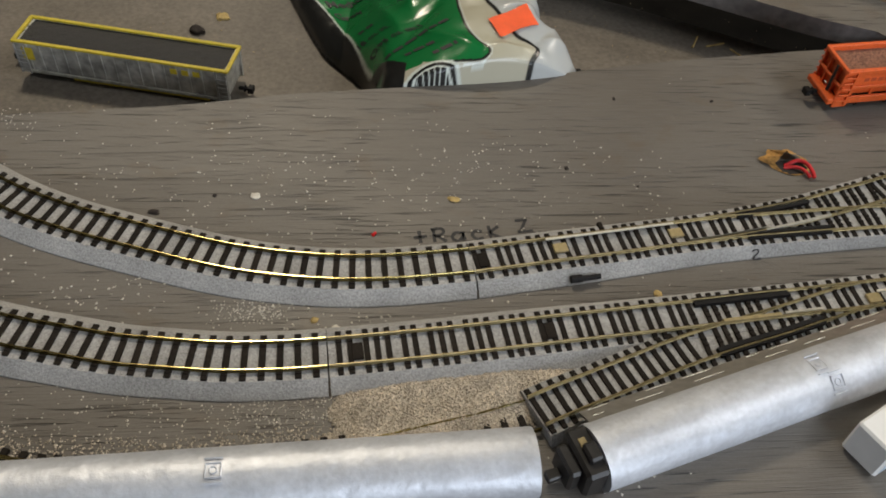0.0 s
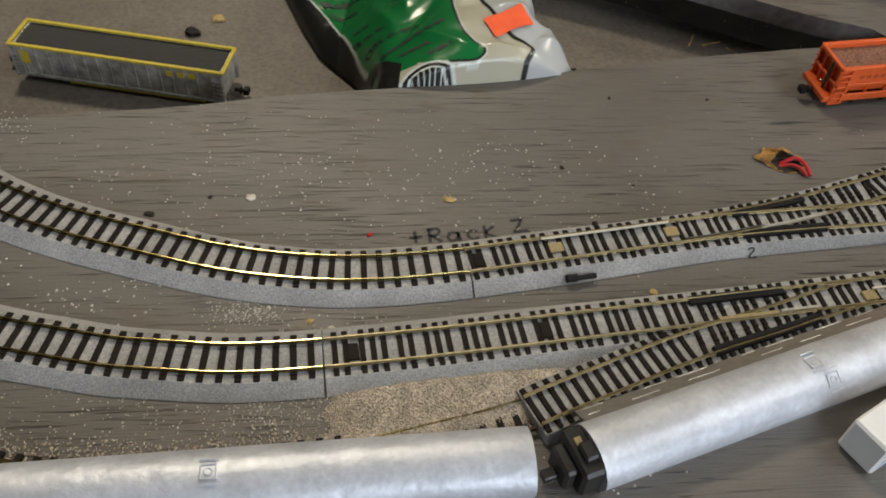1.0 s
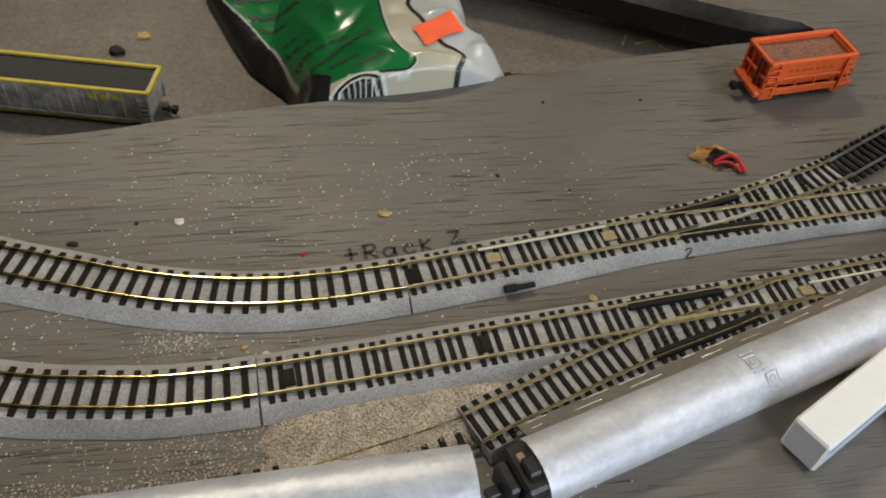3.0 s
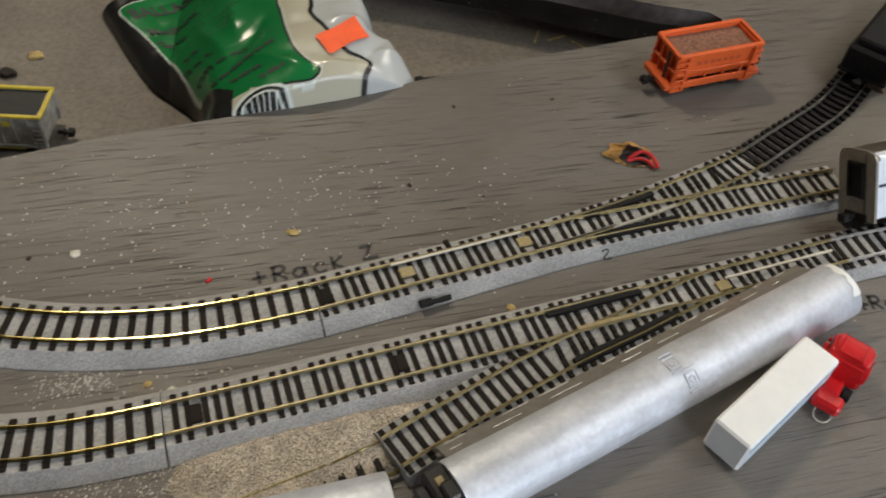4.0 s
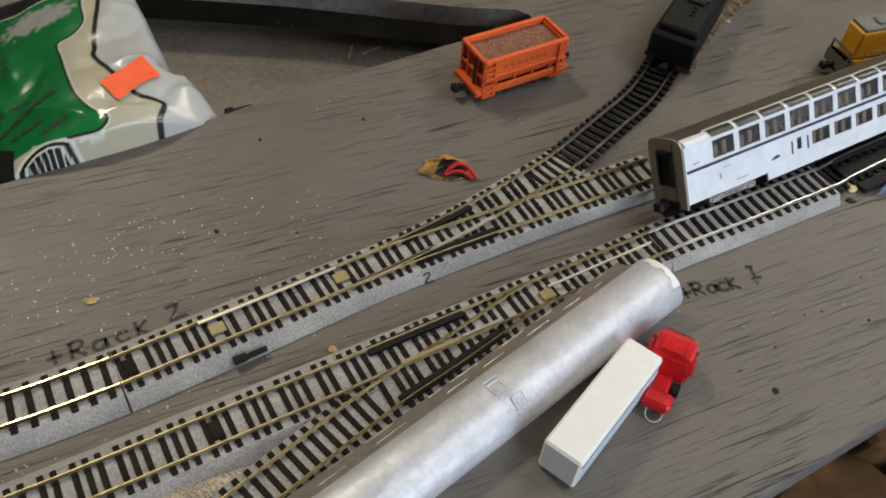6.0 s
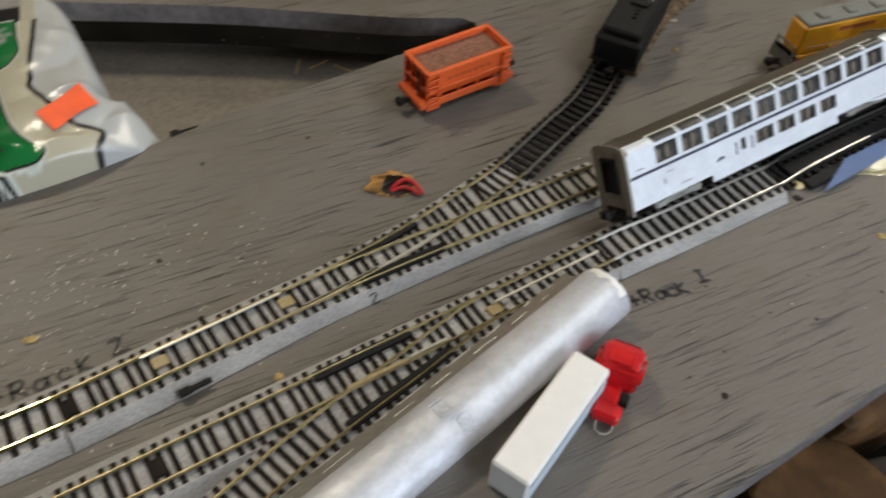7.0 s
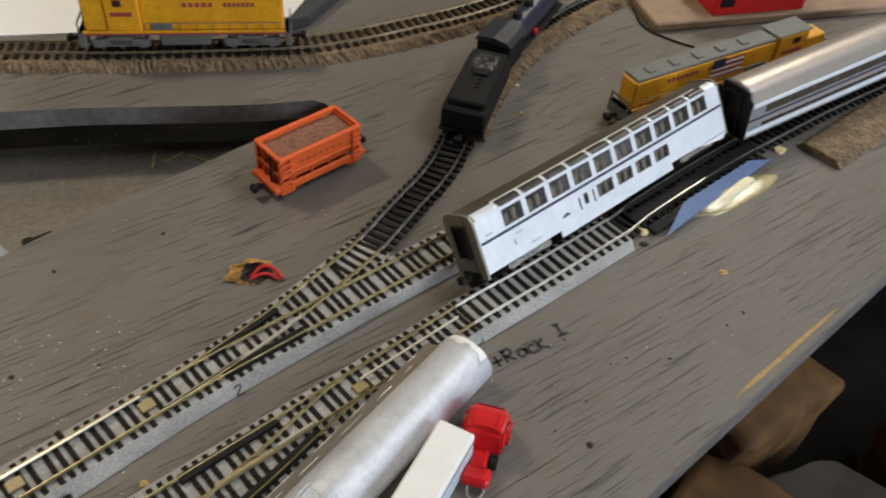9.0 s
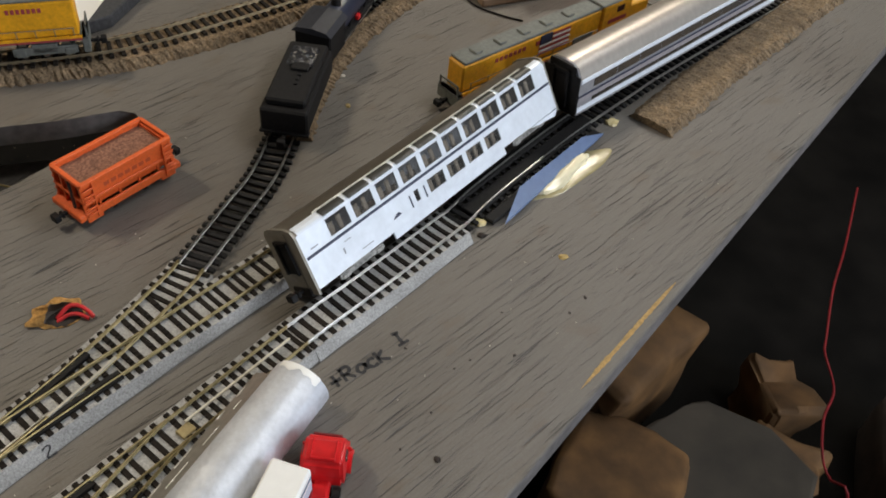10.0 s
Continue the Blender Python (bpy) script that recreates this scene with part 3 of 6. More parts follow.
M_DARK = material("dark_dirt_and_hole_shade", (0.03, 0.022, 0.018), 0.9, 0, 800, 0.4, 0.5, 800)
M_STRAW = material("straw_wood_chip", (0.45, 0.32, 0.12), 0.8, 0, 500, 0.3)
M_PALE = material("pale_chip", (0.62, 0.57, 0.48), 0.8, 0, 500, 0.2)
for i, (x, y, s, mat, st) in enumerate(((-0.120, 0.300, 0.0019, M_DARK, 1.9), (0.125, 0.411, 0.0011, M_DARK, 1.5), (0.245, 0.232, 0.0017, M_DARK, 1.2), (0.264, 0.281, 0.0008, M_DARK, 1),
        (0.283, 0.262, 0.0007, M_DARK, 1), (0.300, 0.254, 0.0009, M_DARK, 1.3), (0.335, 0.259, 0.0008, M_DARK, 1.2), (0.347, 0.262, 0.0010, M_DARK, 1.4), (0.275, 0.262, 0.0007, M_DARK, 1),
        (0.3315, 0.3165, 0.0024, M_DARK, 1.3), (0.203, 0.302, 0.0022, M_DARK, 1.6), (0.084, 0.345, 0.0008, M_DARK, 1.4), (-0.098, 0.313, 0.0013, M_DARK, 1.2), (0.052, 0.352, 0.0013, M_DARK, 1.3),
        (0.236, 0.243, 0.0007, M_DARK, 1), (0.255, 0.250, 0.0007, M_DARK, 1), (0.310, 0.275, 0.0007, M_DARK, 1), (0.076, 0.405, 0.0010, M_DARK, 2.0))):
    crumb("dirt_crumb", x, y, 0, s * 0.7, mat, "dark brown crumb of dirt on grey board", "crumb", 0.6, i, st, i * 37)
for i, (x, y, s, st) in enumerate(((0.003, 0.325, 0.0016, 1.8), (-0.045, 0.254, 0.0013, 1.2), (0.088, 0.284, 0.0018, 1.1), (0.355, 0.286, 0.0018, 1.3), (0.245, 0.396, 0.0012, 1.3), (0.330, 0.433, 0.0014, 1.3))):
    crumb("wood_chip", x, y, 0, s, M_STRAW, "small straw coloured wood chip on board", "chip", 0.4, i + 30, st, i * 50)
for i, (x, y, s, st) in enumerate(((-0.081, 0.315, 0.0020, 1.0), (-0.0365, 0.2515, 0.0013, 1.2), (0.342, 0.458, 0.0016, 1.0), (0.005, 0.2895, 0.0008, 1.0))):
    crumb("pale_chip", x, y, 0, s, M_PALE, "small pale paint chip on grey board", "chip", 0.4, i + 50, st, i * 40)
crumb("red_chip", -0.0285, 0.3005, 0, 0.0008, M_RED, "tiny red plastic chip on grey board", "chip", 0.7, 61, 1.8, 60)
crumb("dirt_crumb", -0.154, 0.474, -0.036, 0.0034, M_DARK, "dark crumb on the lower board", "crumb", 0.8, 71, 1.3)
crumb("pale_chip", -0.143, 0.490, -0.036, 0.0035, M_STRAW, "straw coloured chip on the lower board", "chip", 0.5, 72, 1.1)
M_GLUE = material("yellowed_hot_glue", (0.62, 0.50, 0.25), 0.25, 0, 300, 0.25, 0.3, 300, spec=0.6)
crumb("glue_drop", 0.3355, 0.3240, 0, 0.0032, M_GLUE, "dried yellow glue drop beside rail", "glue", 0.5, 81, 1.1)
crumb("glue_drop", 0.4465, 0.3490, 0, 0.0032, M_GLUE, "dried yellow glue drop beside rail", "glue", 0.6, 82, 1.1)
bm = bmesh.new()
for v in bmesh.ops.create_icosphere(bm, subdivisions=4, radius=1)["verts"]:
    f = 1 + 0.28 * noise.noise(v.co * 1.6) + 0.10 * noise.noise(v.co * 5)
    v.co = Vector((v.co.x * 0.0235 * f, v.co.y * 0.0052 * f + 0.0015 * math.sin(v.co.x * 3), max(v.co.z, -0.1) * 0.0040 * f))
glue = thing("hot_glue_blob", "thick cream hot glue blob with yellow smear", "glue", at=pose(0.3960, 0.3305, 0, 0, 0, 9))
part("blob", bm, material("cream_hot_glue", (0.80, 0.72, 0.50), 0.22, 0, 120, 0.12, 0.2, 200, spec=0.6), glue, smooth=True)
bm = bmesh.new()
for v in bmesh.ops.create_icosphere(bm, subdivisions=4, radius=1)["verts"]:
    f = 1 + 0.22 * noise.noise(v.co * 1.4 + Vector((7, 0, 0)))
    v.co = Vector((v.co.x * 0.031 * f + 0.002, v.co.y * 0.0078 * f - 0.0022, max(v.co.z, -0.05) * 0.0009))
part("smear", bm, material("yellow_glue_smear", (0.34, 0.29, 0.15), 0.2, 0, 120, 0.2, spec=0.7), glue, "thin yellow glue smear", smooth=True)
# bare wood scratch along the front edge
bm = bmesh.new()
prev = None
for k in range(60):
    f = k / 59
    x, y = 0.311 + f * 0.078, 0.2262 + f * 0.0205
    w = 0.0016 * (0.5 + 0.7 * abs(noise.noise((k * 0.35, 3, 0)))) * min(1, 6 * f, 6 * (1 - f) + 0.2)
    pair = bm.verts.new((x, y + w, 0.0001)), bm.verts.new((x, y - w, 0.0001))
    if prev:
        bm.faces.new((prev[0], prev[1], pair[1], pair[0]))
    prev = pair
tagged(part("scratch", bm, material("bare_wood_scratch", (0.42, 0.27, 0.10), 0.8, 0, 600, 0.35)), "bare wood scratch in the grey paint", "scratch", kind="structure")
# wire hole with splintered rim
hole = thing("wire_hole", "ragged drilled hole with splintered tan rim", "hole", at=pose(0.1565, 0.3685, 0, 0, 0, 0))
bm = bmesh.new()
ring_o, ring_i = [], []
for k in range(40):
    a = k / 40 * 2 * math.pi
    up = 0.06 + 0.94 * max(0.0, math.sin(a - 0.55)) ** 0.6
    r1 = 0.0066 + 0.0068 * up * (0.7 + 0.6 * noise.noise((math.cos(a) * 2.5, math.sin(a) * 2.5, 1)))
    ring_o.append(bm.verts.new((math.cos(a) * r1 * 1.25, math.sin(a) * r1 * 0.85, 0.0002 + 0.0012 * up)))
    r2 = 0.0062 * (1 + 0.25 * noise.noise((math.cos(a) * 3, math.sin(a) * 3, 4)))
    ring_i.append(bm.verts.new((math.cos(a) * r2 * 1.2, math.sin(a) * r2 * 0.75 - 0.001, 0.0004 + 0.0060 * up * (0.8 + 0.5 * noise.noise((a * 2.2, 7, 0))))))
for k in range(40):
    bm.faces.new((ring_o[k], ring_o[(k + 1) % 40], ring_i[(k + 1) % 40], ring_i[k]))
part("rim", bm, material("raw_wood_splinters", (0.44, 0.235, 0.065), 0.85, 0, 400, 0.5, 0.8, 500), hole, "raw tan wood splinters")
# No real bore: a flat dark disc paints the shade inside the hole.
bm = bmesh.new()
bm.faces.new([bm.verts.new((math.cos(k / 24 * 2 * math.pi) * 0.0078, math.sin(k / 24 * 2 * math.pi) * 0.0050 - 0.001, 0.0003)) for k in range(24)])
part("bore", bm, M_DARK, hole, "flat dark disc painted as the hole's shade")


def cable(name, pts, radius, mat, label, category, sides=8, step=0.002):
    bm = bmesh.new()
    line = spline(pts, step)
    rings = []
    for p, t in zip(line, tangents(line)):
        u = t.cross(Vector((0, 0, 1)))
        u = (u if u.length > 1e-4 else Vector((1, 0, 0))).normalized()
        w = u.cross(t)
        rings.append([bm.verts.new(p + (u * math.cos(a) + w * math.sin(a)) * radius) for a in [k / sides * 2 * math.pi for k in range(sides)]])
    for a, b in zip(rings, rings[1:]):
        for i in range(sides):
            bm.faces.new((a[i], a[(i + 1) % sides], b[(i + 1) % sides], b[i]))
    bm.faces.new(rings[0]), bm.faces.new(rings[-1])
    ob = part(name, bm, mat, smooth=True)
    return tagged(ob, label, category)


M_WIRE = material("red_wire_insulation", (0.55, 0.025, 0.03), 0.4, 0, 300, 0.15)
cable("red_wire", [(0.1535, 0.3685, 0.0002), (0.1590, 0.3700, 0.0030), (0.1625, 0.3680, 0.0036), (0.1652, 0.3640, 0.0022), (0.1658, 0.3612, 0.0012)], 0.0009, M_WIRE, "red wire coming out of a hole", "wire")
cable("red_wire", [(0.1530, 0.3670, 0.0001), (0.1580, 0.3668, 0.0018), (0.1615, 0.3645, 0.0022), (0.1640, 0.3612, 0.0012)], 0.0008, M_WIRE, "red wire coming out of a hole", "wire")


# ---- rolling stock ----
M_CAR_WHITE = material("silver_white_car_paint", (0.80, 0.84, 0.91), 0.34, 0.08, 300, 0.04, 0.1, 500, 0.06, 70)
M_CAR_END = material("weathered_silver_car_end", (0.27, 0.245, 0.205), 0.45, 0.35, 300, 0.15)
# The roof's dark reflections are put into this darkened base colour.
M_ROOF = material("darkened_silver_roof", (0.17, 0.145, 0.115), 0.34, 0.55, 300, 0.08)
M_STRIPE = material("dark_blue_stripe", (0.03, 0.035, 0.07), 0.5)
M_GLASS = material("smoked_window_glass", (0.045, 0.04, 0.036), 0.12, 0, spec=0.8)
M_PANE = material("clear_window_glass", (0.10, 0.095, 0.09), 0.08, 0, spec=0.8)
M_PANE.node_tree.nodes["Principled BSDF"].inputs["Alpha"].default_value = 0.28
M_SKY = material("dark_roof_window_glass", (0.045, 0.043, 0.038), 0.32, 0, spec=0.4)
M_SEAT = material("tan_seat_interior", (0.52, 0.43, 0.33), 0.7, 0, 200, 0.3)
M_TRUCK = material("grey_wheel_truck", (0.10, 0.10, 0.09), 0.55, 0, 600, 0.35)
M_STEEL = material("wheel_steel", (0.30, 0.29, 0.27), 0.35, 1.0)
M_RED_LINE = material("red_stripe", (0.35, 0.05, 0.06), 0.5)


def pierced(bm, length, height, holes, thick, y, x0=0.0, z0=0.0):
    """A wall in the xz plane, with rectangular holes (x0, x1, z0, z1), its front at y and its back at y + thick."""
    xs = sorted({0.0, length, *[h[0] for h in holes], *[h[1] for h in holes]})
    zs = sorted({0.0, height, *[h[2] for h in holes], *[h[3] for h in holes]})

    def solid(i, j):
        if not (0 <= i < len(xs) - 1 and 0 <= j < len(zs) - 1):
            return False
        cx, cz = (xs[i] + xs[i + 1]) / 2, (zs[j] + zs[j + 1]) / 2
        return not any(h[0] < cx < h[1] and h[2] < cz < h[3] for h in holes)

    grid = {}

    def vert(i, j, k):
        if (i, j, k) not in grid:
            grid[i, j, k] = bm.verts.new((x0 + xs[i], y + thick * k, z0 + zs[j]))
        return grid[i, j, k]

    for i in range(len(xs) - 1):
        for j in range(len(zs) - 1):
            if not solid(i, j):
                continue
            bm.faces.new([vert(i, j, 0), vert(i + 1, j, 0), vert(i + 1, j + 1, 0), vert(i, j + 1, 0)])
            bm.faces.new([vert(i, j, 1), vert(i, j + 1, 1), vert(i + 1, j + 1, 1), vert(i + 1, j, 1)])
            for di, dj, a, b in ((-1, 0, (i, j), (i, j + 1)), (1, 0, (i + 1, j), (i + 1, j + 1)), (0, -1, (i, j), (i + 1, j)), (0, 1, (i, j + 1), (i + 1, j + 1))):
                if not solid(i + di, j + dj):
                    bm.faces.new([vert(*a, 0), vert(*b, 0), vert(*b, 1), vert(*a, 1)])


def wheel_truck(parent, x, z, length, width, axles, mat=M_TRUCK, r=0.0026):
    ob = part("truck", boxes((-length / 2, length / 2, -width / 2, -width / 2 + 0.0012, 0.0012, 0.0036), (-length / 2, length / 2, width / 2 - 0.0012, width / 2, 0.0012, 0.0036),
                             (-length * 0.2, length * 0.2, -width / 2, width / 2, 0.0016, 0.0044), (-length * 0.46, -length * 0.30, -width / 2 - 0.0006, width / 2 + 0.0006, 0.0010, 0.0028),
                             (length * 0.30, length * 0.46, -width / 2 - 0.0006, width / 2 + 0.0006, 0.0010, 0.0028), bevel=0.0003), mat, parent, "grey sprung wheel truck")
    ob.matrix_basis = pose(x, 0, z)
    for k in range(axles):
        cx = (k - (axles - 1) / 2) * length / axles
        bm = bmesh.new()
        for s in (-1, 1):
            rod(bm, (cx, s * GAUGE / 2 - 0.0008, r), (cx, s * GAUGE / 2 + 0.0008, r), r, 16)
        rod(bm, (cx, -GAUGE / 2, r), (cx, GAUGE / 2, r), 0.0006, 8)
        part("wheelset", bm, M_STEEL, ob, "steel wheelset")
    return ob


def coupler(parent, x, z, sign, mat=M_BLACK):
    bm = boxes((0, 0.006, -0.0009, 0.0009, -0.0008, 0.0008), (0.0052, 0.0082, -0.0021, 0.0021, -0.0016, 0.0018), (0.0030, 0.0042, -0.0016, 0.0016, -0.0014, 0.0014), bevel=0.0003)
    ob = part("coupler", bm, mat, parent, "black knuckle coupler")
    ob.matrix_basis = pose(x, 0, z, 0, 0, 0 if sign > 0 else 180)


def diaphragm(parent, x, sign, w, h, z):
    bm = boxes((0, 0.0016, -w / 2, -w / 2 + 0.0015, z, z + h), (0, 0.0016, w / 2 - 0.0015, w / 2, z, z + h), (0, 0.0016, -w / 2, w / 2, z + h - 0.0015, z + h), (0, 0.0006, -w / 2, w / 2, z, z + h), bevel=0.0002)
    ob = part("diaphragm", bm, M_BLACK, parent, "black end door diaphragm")
    ob.matrix_basis = pose(x, 0, 0, 0, 0, 0 if sign > 0 else 180)


# bilevel lounge car, leaning off the track
L, W, H = 0.174, 0.0205, 0.0305
car = thing("passenger_car", "silver bilevel lounge car leaning off its track", "model coach", "model coaches", at=pose(0.3262, 0.3440, 0.0081, -32, 0, 15.2))
SKIRT = 0.0030
upper = [(0.0155 + i * 0.01505, 0.0155 + i * 0.01505 + 0.0120, 0.0158, 0.0236) for i in range(10)]
lower_w = [(0.0735 + i * 0.0143, 0.0735 + i * 0.0143 + 0.0112, 0.0045, 0.0108) for i in range(4)]
door_w = (0.0640, 0.0668, 0.0050, 0.0104)
for s in (-1, 1):
    bm = bmesh.new()
    pierced(bm, L, H - SKIRT - 0.0028, upper + lower_w + [door_w], 0.0007, 0, -L / 2, 0)
    side = part("side_wall", bm, M_CAR_WHITE, car, "silver white car side with square windows")
    side.matrix_basis = pose(0, s * W / 2, SKIRT, 0, 0, 0) if s < 0 else pose(0, W / 2, SKIRT, 0, 0, 180)
    for h in upper + lower_w + [door_w]:
        pane = part("window_pane", boxes((h[0] - L / 2, h[1] - L / 2, 0.00035, 0.00055, h[2], h[3])), M_PANE, side)
    if s < 0:
        for h in upper + lower_w:
            bm = boxes((h[0] - L / 2 + 0.0012, h[0] - L / 2 + 0.0042, 0.0014, 0.0024, h[2] - 0.001, h[2] + 0.0052), (h[0] - L / 2 + 0.0066, h[0] - L / 2 + 0.0092, 0.0016, 0.0026, h[2] - 0.001, h[2] + 0.0058), bevel=0.0004)
            part("seat_back", bm, M_SEAT, side, "tan seat behind the window")
        part("stripe", boxes((-L / 2 + 0.0005, L / 2 - 0.0005, -0.00025, 0.0001, 0.0134, 0.0146)), M_STRIPE, side, "thin dark blue stripe")
        for x in (0.0605, 0.0703):
            part("grab_rail", boxes((x - L / 2, x - L / 2 + 0.0005, -0.0005, 0.0001, 0.0040, 0.0098), bevel=0.0001), M_STRIPE, side, "dark door edge line")
        bm = bmesh.new()
        prism(bm, [(0.0480 - L / 2, 0.0048), (0.0535 - L / 2, 0.0052), (0.0520 - L / 2, 0.0066), (0.0496 - L / 2, 0.0061)], "y", -0.0002, 0.0001)
        part("emblem", bm, M_STRIPE, side, "small dark arrow shaped emblem")
        bm = boxes((0.018 - L / 2, 0.0187 - L / 2, -0.0002, 0.0001, 0.006, 0.0085), (0.027 - L / 2, 0.034 - L / 2, -0.0002, 0.0001, 0.0028, 0.0031), (0.020 - L / 2, 0.024 - L / 2, -0.0002, 0.0001, 0.0105, 0.0108), (0.004 - L / 2, 0.008 - L / 2, -0.0002, 0.0001, 0.0165, 0.0170))
        part("panel_line", bm, material("grey_panel_line", (0.36, 0.37, 0.40), 0.5), side)
        part("underbody_skirt", boxes((0.0455 - L / 2, 0.128 - L / 2, 0.0002, 0.0012, -0.0036, 0.0), bevel=0.0002), M_CAR_WHITE, side, "silver underbody skirt")
        bm = bmesh.new()
        prism(bm, [(0.150 - L / 2, -0.0002), (0.1735 - L / 2, -0.0002), (0.1700 - L / 2, -0.0030), (0.156 - L / 2, -0.0014)], "y", -0.0007, 0.0004)
        part("step_panel", bm, M_CAR_WHITE, side, "bent silver step panel")
roof_z = H - 0.0028
bm = bmesh.new()
prof = [(-W / 2, 0.0), (-W / 2 + 0.0003, 0.0009), (-W / 2 + 0.0014, 0.0018), (-W / 2 + 0.0036, 0.0025), (-W / 4, 0.0029), (0, 0.0032)]
prof = prof + [(-a, b) for a, b in prof[-2::-1]]
prism(bm, prof, "x", -L / 2, L / 2)
roof = part("roof", bm, M_ROOF, car, "silver curved roof with dark reflections in its colour", smooth=True)
roof.matrix_basis = pose(0, 0, roof_z)
bm = bmesh.new()
edge_q = [(-W / 2 - 0.0001, 0.0), (-W / 2 + 0.0002, 0.0010), (-W / 2 + 0.0013, 0.0019), (-W / 2 + 0.0037, 0.0027), (-W / 2 + 0.0037, 0.0020), (-W / 2 + 0.0010, 0.0003)]
prism(bm, edge_q, "x", -L / 2 + 0.001, L / 2 - 0.001)
part("cornice", bm, M_CAR_WHITE, roof, "silver white rounded roof edge", smooth=False)
for h in upper:
    bm = bmesh.new()
    x0, x1 = h[0] - L / 2 - 0.0003, h[1] - L / 2 + 0.0006
    q = [(-W / 2 - 0.0001, 0.0003), (-W / 2 + 0.0003, 0.0010), (-W / 2 + 0.0014, 0.0019), (-W / 2 + 0.0034, 0.0026)]
    a, b = [bm.verts.new((x0, y - 0.00035, z + 0.00035)) for y, z in q], [bm.verts.new((x1, y - 0.00035, z + 0.00035)) for y, z in q]
    for i in range(3):
        bm.faces.new((a[i], b[i], b[i + 1], a[i + 1]))
    part("skylight_pane", bm, M_SKY, roof, "dark curved roof window", smooth=True)
part("gutter", boxes((-L / 2 + 0.014, L / 2 - 0.014, -W / 2 + 0.0036, -W / 2 + 0.0043, 0.0026, 0.0034)), M_RAIL_WHITE, roof, "bright roof edge line")
for s in (-1, 1):
    bm = bmesh.new()
    end_prof = [(-W / 2, SKIRT - 0.002), (W / 2, SKIRT - 0.002), (W / 2, roof_z), (W / 2 - 0.0014, roof_z + 0.0026), (W / 4, roof_z + 0.0036), (-W / 4, roof_z + 0.0036), (-W / 2 + 0.0014, roof_z + 0.0026), (-W / 2, roof_z)]
    prism(bm, end_prof, "x", s * L / 2, s * (L / 2 + 0.0012))
    end = part("end_wall", bm, M_CAR_END, car, "weathered silver end wall")
    part("corner_post", boxes((s * (L / 2 + 0.0012) - 0.0003, s * (L / 2 + 0.0012) + 0.0003, -W / 2 + 0.0052, -W / 2 + 0.0058, SKIRT, roof_z + 0.002)), M_ROOF, end)
    diaphragm(end, s * (L / 2 + 0.0011), s, 0.0088, 0.0155, H - 0.0200)
    part("end_step", boxes((s * (L / 2 + 0.0008) - 0.0012, s * (L / 2 + 0.0008) + 0.0012, -0.006, 0.006, SKIRT - 0.003, SKIRT + 0.001), bevel=0.0003), M_BLACK, end)
    coupler(car, s * (L / 2 + 0.001), 0.0026, s)
    wheel_truck(car, s * L * 0.355, -0.0014, 0.027, 0.0190, 2, material("dusty_wheel_truck", (0.30, 0.29, 0.27), 0.5, 0.2, 700, 0.4))
part("floor_pan", boxes((-L / 2, L / 2, -W / 2 + 0.001, W / 2 - 0.001, SKIRT - 0.0004, SKIRT + 0.0006)), M_BLACK, car)

# second coach, standing on the spur
L2, W2, H2 = 0.200, 0.0215, 0.0275
car2 = thing("passenger_car", "dull silver coach with dark window bands on track", "model coach", "model coaches", at=pose(0.5195, 0.3793, 0.0055, -4, 0, 7.6) @ Matrix.Diagonal((1, 1.12, 1.20, 1)))
M_CAR2 = material("grey_silver_coach_paint", (0.30, 0.295, 0.31), 0.4, 0.3, 300, 0.1, 0.1, 600)
bm = bmesh.new()
prof = [(-W2 / 2, 0.0035), (-W2 / 2, 0.0190), (-W2 / 2 + 0.0006, 0.0215), (-W2 / 2 + 0.0026, 0.0250), (-W2 / 4, 0.0270), (0, H2)]
prof = prof + [(-a, b) for a, b in prof[-2::-1]]
prism(bm, prof, "x", -L2 / 2, L2 / 2)
part("body", bm, M_CAR2, car2, smooth=True)
bm = bmesh.new()
prof = [(-W2 / 2 - 0.0002, 0.0192), (-W2 / 2 + 0.0004, 0.0217), (-W2 / 2 + 0.0024, 0.0253), (-W2 / 4, 0.0273), (0, H2 + 0.0003)]
prof = prof + [(-a, b) for a, b in prof[-2::-1]]
prism(bm, prof, "x", -L2 / 2 + 0.001, L2 / 2)
part("roof", bm, material("taupe_silver_roof", (0.50, 0.45, 0.40), 0.34, 0.5, 300, 0.08), car2, "smooth taupe silver roof", smooth=True)
for z0, z1 in ((0.0146, 0.0188), (0.0078, 0.0098)):
    n = 9
    for i in range(n):
        x0 = -L2 / 2 + 0.012 + i * (L2 - 0.020) / n
        part("window_pane", boxes((x0, x0 + (L2 - 0.020) / n - 0.0006, -W2 / 2 - 0.0002, -W2 / 2 + 0.0004, z0, z1), bevel=0.0001), M_GLASS, car2)
part("stripe", boxes((-L2 / 2, L2 / 2, -W2 / 2 - 0.0003, -W2 / 2 + 0.0002, 0.0124, 0.0132)), M_STRIPE, car2, "dark stripe along the side")
# A white strip paints the highlight that runs along the roof shoulder.
part("shoulder_trim", boxes((-L2 / 2 + 0.0005, L2 / 2, -W2 / 2 - 0.0005, -W2 / 2 + 0.0004, 0.0190, 0.0212), bevel=0.0003), M_CAR_WHITE, car2, "pale strip painted as the shoulder's highlight")
part("side_band", boxes((-L2 / 2, L2 / 2, -W2 / 2 - 0.0003, -W2 / 2 + 0.0002, 0.0100, 0.0122)), material("pinkish_grey_band", (0.36, 0.33, 0.35), 0.4, 0.2, 300, 0.1), car2, "pinkish grey side band")
